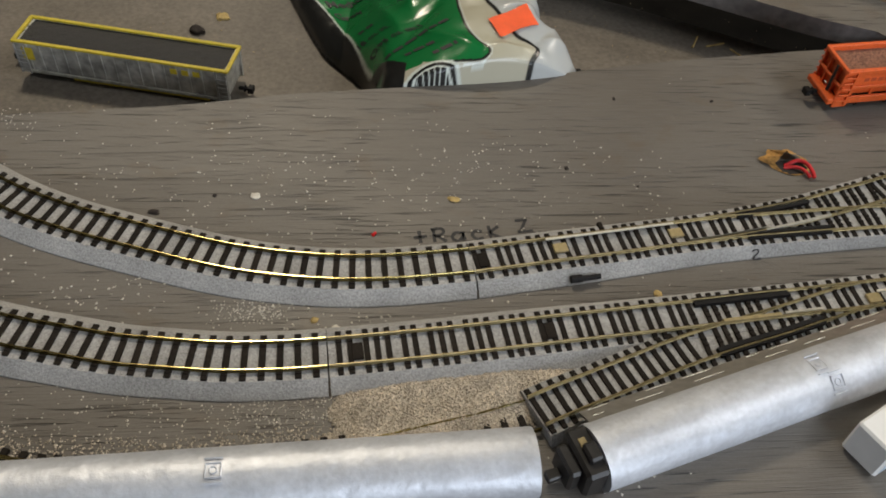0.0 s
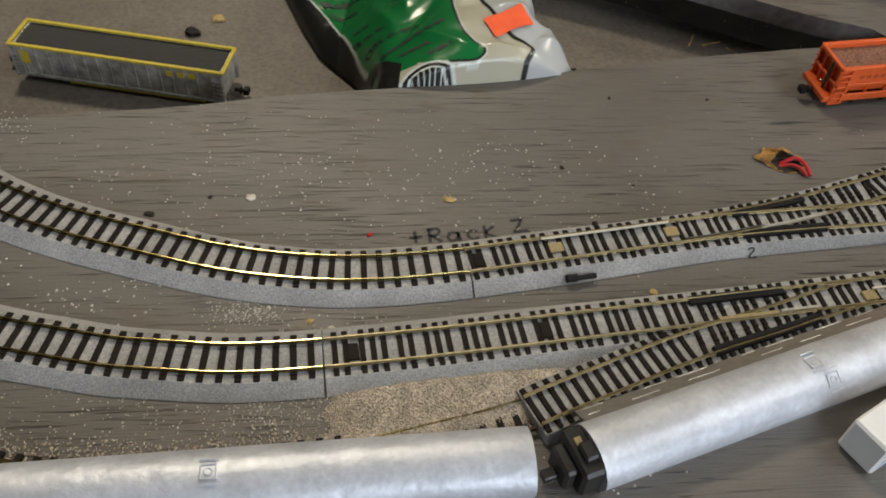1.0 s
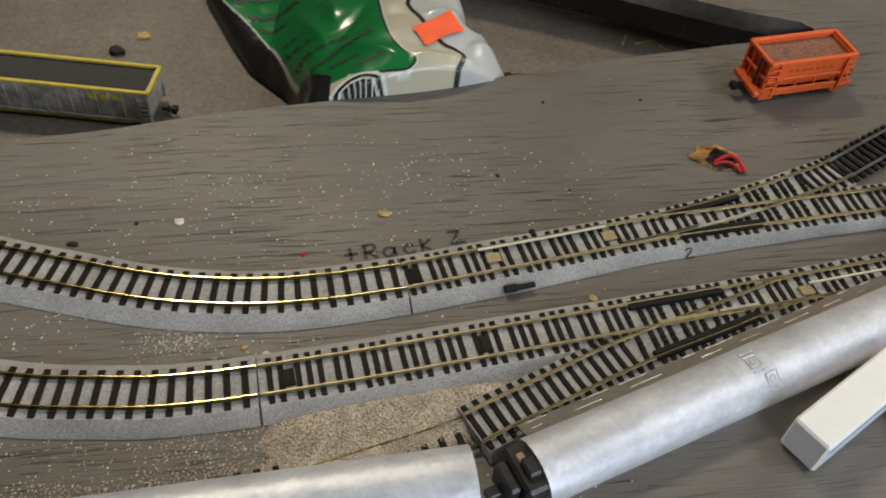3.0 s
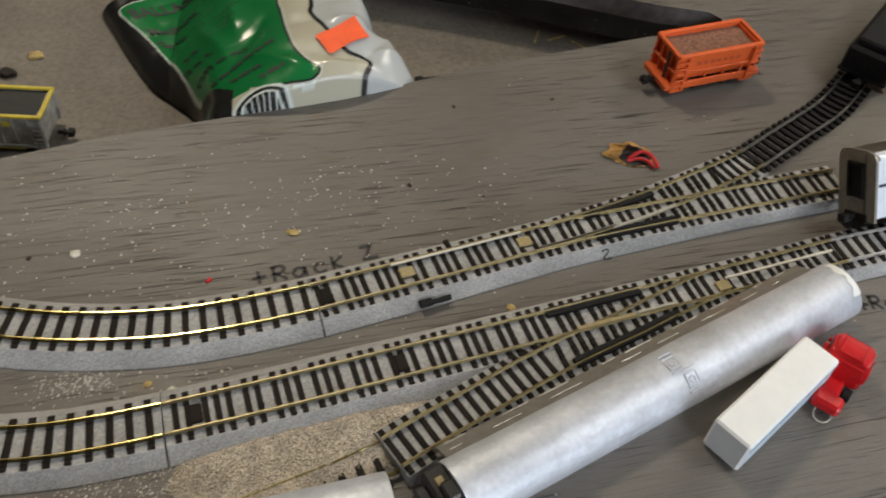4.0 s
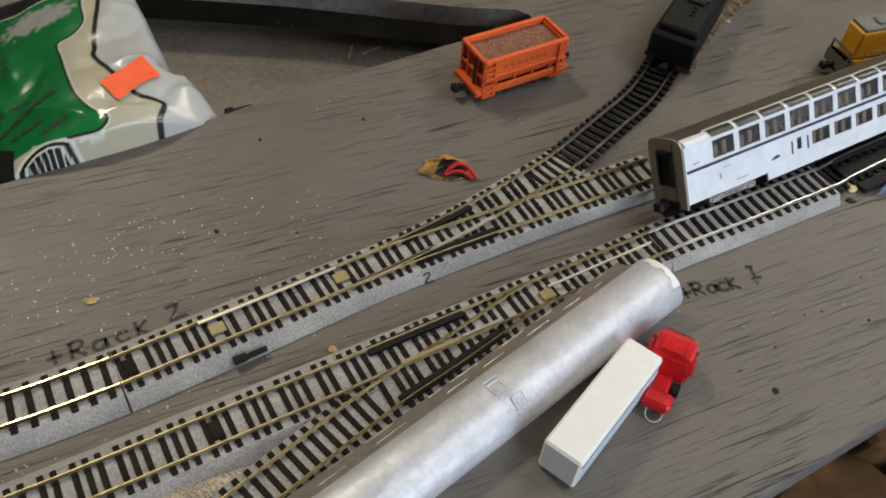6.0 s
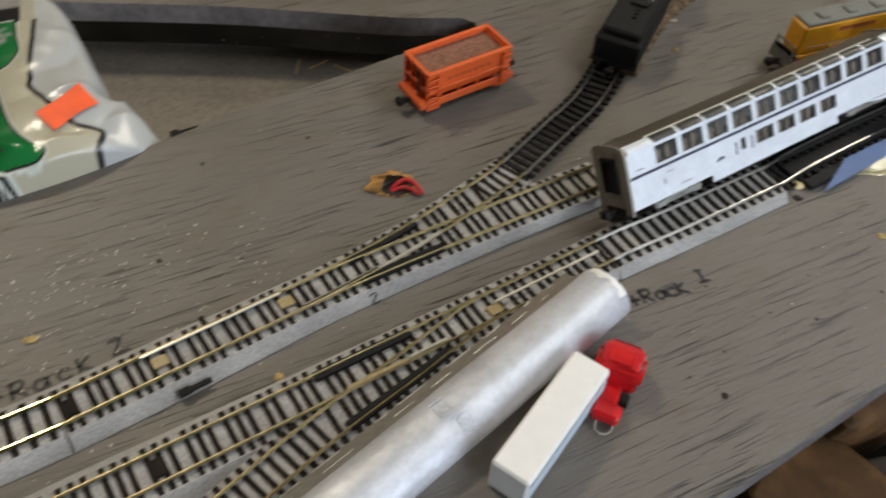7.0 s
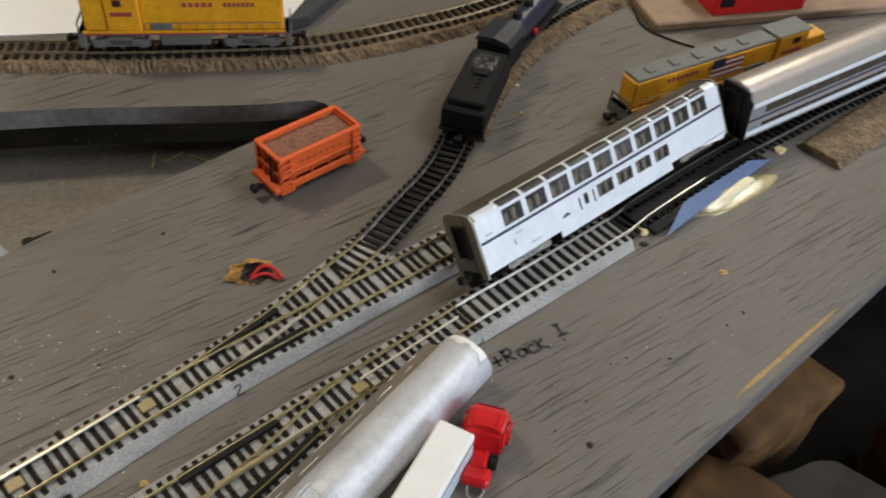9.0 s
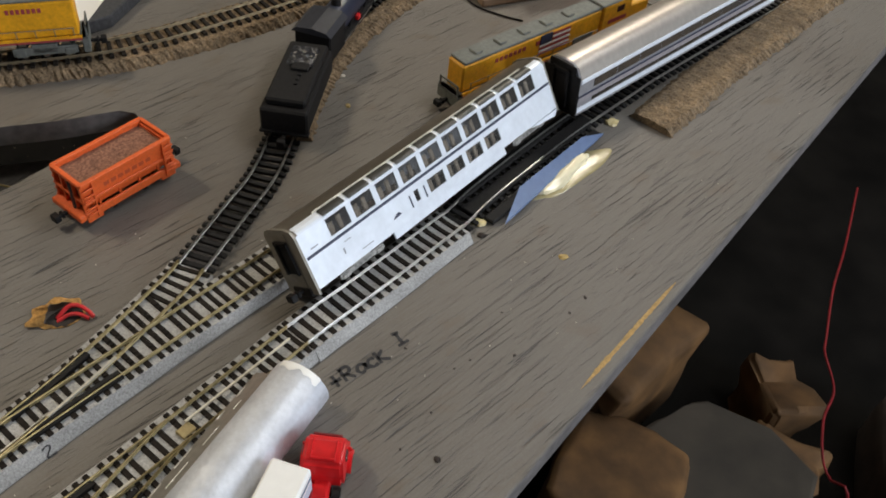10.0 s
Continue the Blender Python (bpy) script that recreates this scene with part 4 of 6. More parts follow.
part("letterboard", boxes((-L2 / 2, L2 / 2, -W2 / 2 - 0.0004, -W2 / 2 + 0.0002, 0.0050, 0.0072)), M_CAR_WHITE, car2, "pale silver lower band")
part("end_wall", boxes((-L2 / 2 - 0.001, -L2 / 2, -W2 / 2, W2 / 2, 0.003, 0.0225), (-L2 / 2 - 0.001, -L2 / 2, -W2 / 2 + 0.003, W2 / 2 - 0.003, 0.0225, 0.0262), bevel=0.0002), M_BLACK, car2, "plain black end wall")
diaphragm(car2, -L2 / 2 - 0.001, -1, 0.0100, 0.0180, 0.006)
for s in (-1, 1):
    wheel_truck(car2, s * L2 * 0.38, -0.0010, 0.026, 0.0150, 2)
    coupler(car2, s * L2 / 2, 0.0035, s)
part("underframe_tank", boxes((-0.03, 0.03, -0.006, 0.006, 0.0006, 0.0034), bevel=0.0005), M_BLACK, car2)

# rerailing ramp under the cars
ramp = thing("rerailer", "black rerailing ramp with blue plastic side flap", "rerailer", at=pose(0.3815, 0.3425, 0, 0, 0, 14.3))
part("deck", boxes((-0.050, 0.052, -0.0042, 0.0046, 0.001, 0.0040), bevel=0.0006), M_BLACK, ramp, "black plastic ramp deck")
part("far_plate", boxes((-0.047, 0.049, 0.0072, 0.0130, 0.001, 0.0036), bevel=0.0006), M_BLACK, ramp)
part("near_plate", boxes((-0.047, 0.049, -0.0130, -0.0072, 0.001, 0.0034), bevel=0.0006), M_BLACK, ramp)
bm = bmesh.new()
prism(bm, [(-0.043, -0.0170), (0.049, -0.0135), (0.036, -0.0080), (-0.020, -0.0080)], "z", 0.0006, 0.0016)
for v in bm.verts:
    v.co.z += max(0, (v.co.y + 0.021) * 0.30)
part("side_flap", bm, material("blue_grey_plastic", (0.10, 0.155, 0.30), 0.3, 0, 200, 0.1), ramp, "blue grey sloping plastic flap")


# orange ore car
def ore_car(at):
    ob = thing("ore_car", "bright orange ribbed ore car on grey board", "model wagon", at=at)
    l, w, h = 0.0470, 0.0200, 0.0245
    t = 0.0007
    m_letter = material("dark_orange_lettering", (0.46, 0.070, 0.02), 0.6)
    for s in (-1, 1):
        y = s * w / 2
        bm = bmesh.new()
        # upper panel upright, lower panel drawn in towards the sill
        outline = [(y, h - 0.0006), (y + s * 0.0002, 0.0142), (y - s * 0.0016, 0.0092), (y - s * 0.0024, 0.0092), (y - s * 0.0008, 0.0144), (y - s * 0.0008, h - 0.0006)]
        prism(bm, outline, "x", -l / 2 + 0.0004, l / 2 - 0.0004)
        side = part("side_panel", bm, M_ORANGE, ob)
        part("top_rail", boxes((-l / 2 - 0.0005, l / 2 + 0.0005, y - 0.0011, y + 0.0011, h - 0.0016, h + 0.0004), bevel=0.0003), M_ORANGE, side)
        part("side_rail", boxes((-l / 2, l / 2, y - 0.0004 + s * 0.0007, y + 0.0004 + s * 0.0007, 0.0138, 0.0156), bevel=0.0003), M_ORANGE, side)
        part("sill", boxes((-l / 2 - 0.001, l / 2 + 0.001, y - 0.0007 + s * 0.0002, y + 0.0007 + s * 0.0002, 0.0050, 0.0090), bevel=0.0003), M_ORANGE, side)
        for e in (-1, 1):
            part("step_bracket", boxes((*sorted((e * (l / 2 + 0.0005), e * (l / 2 - 0.0075))), y - 0.0006, y + 0.0006, 0.0028, 0.0056), bevel=0.0003), M_ORANGE, side)
        for e in (-1, 1):
            x0, x1 = sorted((e * (l / 2 + 0.0004), e * (l / 2 - 0.0052)))
            for j in range(5):
                z = 0.0070 + 0.0034 * j
                part("ladder_rung", boxes((x0, x1, y - 0.0004 + s * 0.0015, y + 0.0004 + s * 0.0015, z, z + 0.0010), bevel=0.0002), M_ORANGE, side)
            part("ladder_post", boxes((x0 if e > 0 else x1 - 0.0007, x0 + 0.0007 if e > 0 else x1, y - 0.0005 + s * 0.0013, y + 0.0005 + s * 0.0013, 0.0050, h - 0.0004)), M_ORANGE, side)
        for j in range(4):
            x = (j - 1.5) * 0.0105
            part("rib", boxes((x - 0.0005, x + 0.0005, y - 0.0004 - s * 0.0006, y + 0.0004 - s * 0.0006, 0.0092, 0.0140)), M_ORANGE, side)
        for j in range(7):
            x = -0.0125 + j * 0.0037
            part("letter_bar", boxes((x, x + 0.0026, y + s * 0.0001 - 0.00012, y + s * 0.0001 + 0.00012, 0.0176, 0.0196)), m_letter, side)
    for s in (-1, 1):
        x = s * l / 2
        part("end_panel", boxes((x - t / 2 - s * 0.0016, x + t / 2 - s * 0.0016, -w / 2 + 0.001, w / 2 - 0.001, 0.0085, h - 0.0010)), M_ORANGE, ob)
        part("end_top_rail", boxes((x - 0.0010, x + 0.0010, -w / 2, w / 2, h - 0.0016, h + 0.0004), bevel=0.0003), M_ORANGE, ob)
        part("end_rail", boxes((x - 0.0008, x + 0.0008, -w / 2, w / 2, 0.0138, 0.0154), bevel=0.0003), M_ORANGE, ob)
        part("end_platform", boxes((x + s * 0.0012 - 0.0028, x + s * 0.0012 + 0.0028, -w / 2 - 0.0006, w / 2 + 0.0006, 0.0048, 0.0080), bevel=0.0005), M_ORANGE, ob)
        for y in (-0.0040, -0.0016, 0.0040):
            part("end_post", boxes((x - 0.0006, x + 0.0006, y - 0.0005, y + 0.0005, 0.0080, h)), M_ORANGE, ob)
        for y in (-w / 2 + 0.0004, w / 2 - 0.0004):
            part("corner_post", boxes((x - 0.0007, x + 0.0007, y - 0.0006, y + 0.0006, 0.0060, h), bevel=0.0002), M_ORANGE, ob)
        bm = bmesh.new()
        rod(bm, (x + s * 0.0008, -0.0028, 0.0080), (x + s * 0.0008, -0.0028, h - 0.0015), 0.0008, 8)
        part("brake_staff", bm, M_DARK, ob, "dark brake staff")
        coupler(ob, s * (l / 2 + 0.0026), 0.0055, s)
        wheel_truck(ob, s * l * 0.30, 0.0, 0.0150, 0.0150, 2, M_BLACK, 0.0030)
    bm = bmesh.new()
    g = {}
    for i in range(25):
        for j in range(11):
            x, y = -l / 2 + t + i / 24 * (l - 2 * t), -w / 2 + t + j / 10 * (w - 2 * t)
            g[i, j] = bm.verts.new((x, y, h - 0.0026 + 0.0005 * noise.noise((x * 300, y * 300, 2))))
    for i in range(24):
        for j in range(10):
            bm.faces.new((g[i, j], g[i + 1, j], g[i + 1, j + 1], g[i, j + 1]))
    part("ore_load", bm, material("brown_ore_load", (0.23, 0.105, 0.065), 0.9, 0, 900, 0.5, 0.8, 900), ob, "rusty brown ore load", smooth=True)
    part("slope_sheet", boxes((-l * 0.3, l * 0.3, -w * 0.3, w * 0.3, 0.0040, 0.0088), bevel=0.0008), M_BLACK, ob)
    return ob


ore_car(pose(0.2035, 0.4285, 0.0, 0, 0, 15.5))


# long hopper on the lower board
def hopper(at):
    ob = thing("hopper_car", "weathered grey hopper car with yellow rim and coal", "model wagon", at=at)
    l, w, h = 0.1140, 0.0215, 0.0225
    m_side = material("weathered_grey_hopper", (0.38, 0.37, 0.34), 0.5, 0.3, 180, 0.35, 0.2, 400, 0.3, 45)
    m_rim = material("yellow_rim_paint", (0.55, 0.42, 0.03), 0.5, 0, 400, 0.15)
    for s in (-1, 1):
        side = part("side_panel", boxes((-l / 2, l / 2, s * w / 2 - 0.0005, s * w / 2 + 0.0005, 0.0050, h - 0.0008), bevel=0.0001), m_side, ob, "streaked grey side panel")
        for k in range(16):
            x = -l / 2 + 0.007 + k * (l - 0.014) / 15
            part("rib", boxes((x - 0.0004, x + 0.0004, s * (w / 2 + 0.0007) - 0.0004, s * (w / 2 + 0.0007) + 0.0004, 0.0055, h - 0.001)), m_side, side)
        part("side_sill", boxes((-l / 2, l / 2, s * (w / 2 + 0.0005) - 0.0010, s * (w / 2 + 0.0005) + 0.0010, 0.0036, 0.0052), bevel=0.0002), material("pale_dusty_sill", (0.34, 0.33, 0.28), 0.6, 0, 300, 0.3), side, "pale dusty sill")
        part("sill_stripe", boxes((-l * 0.25, l * 0.40, s * (w / 2 + 0.0003) - 0.0006, s * (w / 2 + 0.0003) + 0.0006, 0.0020, 0.0034)), m_rim, side, "dull yellow lower stripe")
        part("rim", boxes((-l / 2 - 0.0008, l / 2 + 0.0008, s * w / 2 - 0.0010, s * w / 2 + 0.0010, h - 0.0010, h + 0.0003), bevel=0.0002), m_rim, ob, "yellow top rim")
        for x in (0.027, 0.033, 0.039):
            part("letter_bar", boxes((x, x + 0.0036, s * (w / 2 + 0.0012) - 0.0001, s * (w / 2 + 0.0012) + 0.0001, h - 0.0058, h - 0.0026)), m_rim, side)
        part("letter_bar", boxes((-l / 2 + 0.004, -l / 2 + 0.010, s * (w / 2 + 0.0012) - 0.0001, s * (w / 2 + 0.0012) + 0.0001, h - 0.0105, h - 0.0030)), m_rim, side)
    for s in (-1, 1):
        part("end_panel", boxes((s * (l / 2 - 0.0015) - 0.0005, s * (l / 2 - 0.0015) + 0.0005, -w / 2, w / 2, 0.0050, h - 0.001), bevel=0.0001), m_side, ob)
        part("rim", boxes((s * l / 2 - 0.0010, s * l / 2 + 0.0010, -w / 2, w / 2, h - 0.0010, h + 0.0003), bevel=0.0002), m_rim, ob, "yellow top rim")
        for q in (-1, 1):
            cx = s * (l / 2 - 0.003)
            bm = boxes(*[(cx - 0.0028, cx + 0.0028, q * (w / 2 + 0.0016) - 0.0003, q * (w / 2 + 0.0016) + 0.0003, 0.0040 + 0.0026 * j, 0.0047 + 0.0026 * j) for j in range(6)],
                       (cx - 0.0028, cx - 0.0022, q * (w / 2 + 0.0014) - 0.0004, q * (w / 2 + 0.0014) + 0.0004, 0.003, h - 0.002), (cx + 0.0022, cx + 0.0028, q * (w / 2 + 0.0014) - 0.0004, q * (w / 2 + 0.0014) + 0.0004, 0.003, h - 0.002))
            part("ladder", bm, material("pale_grey_ladder", (0.38, 0.37, 0.35), 0.5, 0.2), ob)
        coupler(ob, s * (l / 2 + 0.001), 0.0040, s)
        wheel_truck(ob, s * l * 0.36, 0.0, 0.0180, 0.0145, 2, M_BLACK)
    bm = bmesh.new()
    g = {}
    for i in range(60):
        for j in range(13):
            x, y = -l / 2 + 0.0006 + i / 59 * (l - 0.0012), -w / 2 + 0.0006 + j / 12 * (w - 0.0012)
            g[i, j] = bm.verts.new((x, y, h - 0.0016 + 0.0004 * noise.noise((x * 500, y * 500, 0)) + 0.0006 * math.cos((j - 6) / 6 * 1.4)))
    for i in range(59):
        for j in range(12):
            bm.faces.new((g[i, j], g[i + 1, j], g[i + 1, j + 1], g[i, j + 1]))
    part("coal_load", bm, material("black_coal_load", (0.020, 0.019, 0.020), 0.6, 0, 1600, 0.6, 0.9, 1300), ob, "black coal load", smooth=True)
    part("hopper_bay", boxes((-l * 0.26, -l * 0.06, -0.006, 0.006, 0.0010, 0.0052), (l * 0.06, l * 0.26, -0.006, 0.006, 0.0010, 0.0052), bevel=0.0010), M_BLACK, ob)
    return ob


hopper(pose(-0.1755, 0.4275, -0.0358, 0, 0, -4.2))


# silver coach shells lying beside the track
def shell(at, length, label, flanged, radius=0.0120):
    ob = thing("coach_shell", label, "model coach", "silver coach shells", at=at)
    prof = []
    for k in range(25):
        a = math.radians(-30 + k * 240 / 24)
        prof.append((math.cos(a) * radius, 0.0068 + math.sin(a) * radius * 0.86))
    prof = [(radius * 0.84, 0.0), *prof, (-radius * 0.84, 0.0)]
    bm = bmesh.new()
    n = 40
    rings = []
    for i in range(n + 1):
        x = -length / 2 + i / n * length
        f = 1 + 0.010 * noise.noise((x * 40, 0, 3))
        rings.append([bm.verts.new((x, y * f, max(0.0002, z * f))) for y, z in prof])
    for a, b in zip(rings, rings[1:]):
        for i in range(len(prof)):
            bm.faces.new((a[i], a[(i + 1) % len(prof)], b[(i + 1) % len(prof)], b[i]))
    bm.faces.new(rings[0]), bm.faces.new(rings[-1])
    body = part("body", bm, M_SILVER, ob, "brushed silver rounded shell", smooth=True)

    def on(x, a, lift=0.0002):
        a = math.radians(a)
        return Vector((x, math.cos(a) * (radius + lift), 0.0068 + math.sin(a) * (radius * 0.86 + lift)))

    if not flanged:
        return ob, body, on
    # thin flange along the far side, with broken bright seam lines
    fl = [(radius * 0.80, 0.0125), (radius + 0.0050, 0.0080), (radius + 0.0050, 0.0074), (radius * 0.78, 0.0110)]
    bm = bmesh.new()
    prism(bm, fl, "x", -length / 2 + 0.003, length / 2 - 0.006)
    # Taupe darker than the shell puts the far side's shade into the colour.
    flange = part("flange", bm, material("shaded_silver_flange", (0.27, 0.25, 0.22), 0.35, 0.4, 300, 0.15), ob, "side flange, its shade put into dull taupe")
    m_seam = material("worn_bright_seam", (0.52, 0.48, 0.40), 0.4, 0.4, 300, 0.2)
    rr = random.Random(int(length * 1e5))
    for f in (0.45, 0.92):
        x = -length / 2 + 0.006
        while x < length / 2 - 0.018:
            d = rr.uniform(0.004, 0.013)
            y, z = fl[0][0] + (fl[1][0] - fl[0][0]) * f, fl[0][1] + (fl[1][1] - fl[0][1]) * f
            bm = bmesh.new()
            rod(bm, (x, y, z + 0.0001), (x + d, y, z + 0.0001), 0.00020, 6)
            part("seam", bm, m_seam, flange)
            x += d + rr.uniform(0.004, 0.020)
    return ob, body, on


def roof_fitting(body, on, x, a):
    """A raised square frame with a ring in it, bars to both sides."""
    c, e = on(x, a, 0.0), 0.0024
    up = (on(x, a, 0.001) - c).normalized()
    t = Vector((1, 0, 0))
    v = up.cross(t)
    bm = bmesh.new()
    for p, q in (((-1, -1), (1, -1)), ((1, -1), (1, 1)), ((1, 1), (-1, 1)), ((-1, 1), (-1, -1)), ((-1.2, 1.7), (1.2, 1.7)), ((-1.2, -1.7), (1.2, -1.7))):
        rod(bm, c + t * p[0] * e + v * p[1] * e, c + t * q[0] * e + v * q[1] * e, 0.0003, 6)
    for k in range(14):
        a0, a1 = k / 14 * 2 * math.pi, (k + 1) / 14 * 2 * math.pi
        rod(bm, c + (t * math.cos(a0) + v * math.sin(a0)) * e * 0.5, c + (t * math.cos(a1) + v * math.sin(a1)) * e * 0.5, 0.00028, 6)
    part("roof_vent", bm, M_SILVER, body, "raised square roof vent with ring")


def gangway(ob, x, sign):
    bm = boxes((0, 0.0085, -0.0095, 0.0095, 0.0008, 0.0145), bevel=0.0012)
    box(bm, 0.0085, 0.0130, -0.0060, 0.0060, 0.0020, 0.0130, 0.0010)
    box(bm, 0.0010, 0.0060, -0.0020, 0.0050, 0.0140, 0.0172, 0.0008)
    box(bm, 0.0130, 0.0180, -0.0020, 0.0020, 0.0030, 0.0060, 0.0005)
    g = part("gangway", bm, material("black_gangway_plastic", (0.022, 0.020, 0.019), 0.35, 0, 500, 0.3), ob, "black moulded gangway end")
    g.matrix_basis = pose(x, 0, 0, 0, 0, 0 if sign > 0 else 180)
    p = part("worn_patch", boxes((0.0030, 0.0056, -0.0050, 0.0010, 0.0144, 0.0148), bevel=0.0002), M_PAD, g, "worn pale patch")
    return g


sh, body, on = shell(pose(0.1384, 0.2446, 0.0, 0, 0, 26.4), 0.179, "silver rounded coach shell with black gangway end", True)
roof_fitting(body, on, 0.0000, 84)
roof_fitting(body, on, 0.0035, 124)
gangway(sh, -0.089, -1)
bm = bmesh.new()
prev = None
for k in range(25):
    ang = 48 + k * 3.6
    inner = 0.0893 - 0.0045 * max(0.15, 0.6 + 0.6 * noise.noise((k * 0.2, 2, 0)))
    pair = bm.verts.new(on(0.0896, ang, 0.0003)), bm.verts.new(on(inner, ang, 0.0003))
    if prev:
        bm.faces.new((prev[0], prev[1], pair[1], pair[0]))
    prev = pair
part("torn_edge", bm, M_WHITE, body, "torn white paint edge")
sh2, body2, on2 = shell(pose(-0.055, 0.1835, 0.0, 0, 0, 10.8), 0.190, "silver rounded coach shell lying along the track", False)
roof_fitting(body2, on2, -0.008, 92)


# toy lorry
def lorry(at):
    ob = thing("lorry", "toy lorry with white box body and red cab", "toy lorry", at=at)
    l, w, h = 0.0556, 0.0146, 0.0175
    bodyw = part("box_body", boxes((-l / 2, l / 2, -w / 2, w / 2, 0.0012, h), bevel=0.0009), M_WHITE, ob, "plain white box body")
    part("stripe", boxes((-l / 2 + 0.0015, l / 2 - 0.001, -w / 2 - 0.00015, -w / 2 + 0.0001, h - 0.0045, h - 0.0032)), material("teal_stripe", (0.02, 0.13, 0.22), 0.4), bodyw, "dark teal stripe")
    # Pale blue here is the cool window light painted onto the white side.
    part("stripe", boxes((-l / 2 + 0.0015, l / 2 - 0.001, -w / 2 - 0.00015, -w / 2 + 0.0001, 0.0030, 0.0108)), material("bluish_lit_side", (0.52, 0.62, 0.72), 0.4), bodyw, "bluish window light painted on the box side")
    CAB = pose(0.0192, -0.0118, 0, 0, 0, 12)
    part("chassis", boxes((-0.001, 0.020, -0.0034, 0.0034, 0.0022, 0.0058), (-0.003, 0.004, -0.0060, 0.0046, 0.0016, 0.0070), bevel=0.0012), M_RED, ob, "red tractor chassis").matrix_basis = CAB
    bm = bmesh.new()
    side = [(0.0120, 0.0024), (0.0262, 0.0024), (0.0272, 0.0066), (0.0266, 0.0096), (0.0246, 0.0150), (0.0225, 0.0166), (0.0150, 0.0166), (0.0126, 0.0152), (0.0118, 0.0090)]
    prism(bm, side, "y", -0.0078, 0.0078)
    bmesh.ops.bevel(bm, geom=list(bm.edges), offset=0.0012, segments=3, affect="EDGES", clamp_overlap=True)
    for v in bm.verts:
        if v.co.z > 0.009:
            v.co.y *= 1 - 12 * (v.co.z - 0.009)
        v.co += Vector((0, 0, 1)) * 0.0002 * noise.noise(v.co * 500)
    cab = part("cab", bm, M_RED, ob, "glossy red rounded cab", smooth=True)
    cab.matrix_basis = CAB
    part("windscreen", boxes((0.0250, 0.0263, -0.0052, 0.0052, 0.0100, 0.0140), bevel=0.0004), material("dark_red_windscreen", (0.16, 0.008, 0.01), 0.5), cab, "dark red moulded windscreen")
    part("roof_ridge", boxes((0.0140, 0.0222, -0.0046, -0.0038, 0.0162, 0.0171), (0.0140, 0.0222, 0.0038, 0.0046, 0.0162, 0.0171), (0.0138, 0.0146, -0.0046, 0.0046, 0.0162, 0.0171), bevel=0.0003), M_RED, cab)
    for sy in (-1, 1):
        y = sy * 0.0074
        part("side_window", boxes((0.0178, 0.0212, y - 0.0006, y + 0.0006, 0.0098, 0.0132), bevel=0.0003), M_GLASS, cab, "dark side window")
        bm = bmesh.new()
        arc = [(0.0228 + 0.0046 * math.cos(a), 0.0018 + 0.0046 * math.sin(a)) for a in [k * math.pi / 10 for k in range(11)]]
        arc += [(0.0228 + 0.0032 * math.cos(a), 0.0018 + 0.0032 * math.sin(a)) for a in [k * math.pi / 10 for k in range(10, -1, -1)]]
        prism(bm, arc, "y", sy * 0.0070, sy * 0.0092)
        part("fender", bm, M_RED, cab, "red wheel arch")
        part("mirror", boxes((0.0232, 0.0240, sy * 0.0080 - 0.0009, sy * 0.0080 + 0.0009, 0.0084, 0.0104), bevel=0.0002), M_RED, cab)
    part("bumper", boxes((0.0266, 0.0280, -0.0076, 0.0076, 0.0018, 0.0044), bevel=0.0005), M_RED, cab)
    for x, y, m in ((0.0228, -0.0076, CAB), (0.0228, 0.0076, CAB), (0.0090, -0.0056, CAB), (0.0090, 0.0056, CAB), (-0.012, -0.0058, None), (-0.012, 0.0058, None), (-0.019, -0.0058, None), (-0.019, 0.0058, None)):
        bm = bmesh.new()
        rod(bm, (x, y - 0.0014, 0.0026), (x, y + 0.0014, 0.0026), 0.0026, 16)
        wh = part("wheel", bm, M_BLACK, ob, "small black wheel")
        if m is not None:
            wh.matrix_basis = m
    return ob


lorry(pose(0.1736, 0.2338, 0.0, 0, 0, 37))
cable("clear_hook", [(0.1945, 0.2365, 0.003), (0.1915, 0.2325, 0.0012), (0.1935, 0.2295, 0.0006), (0.1975, 0.2305, 0.0008), (0.1995, 0.2360, 0.0030)], 0.00028, material("clear_fishing_line", (0.55, 0.52, 0.42), 0.2, 0, spec=0.8), "loop of clear plastic line beside lorry", "line")


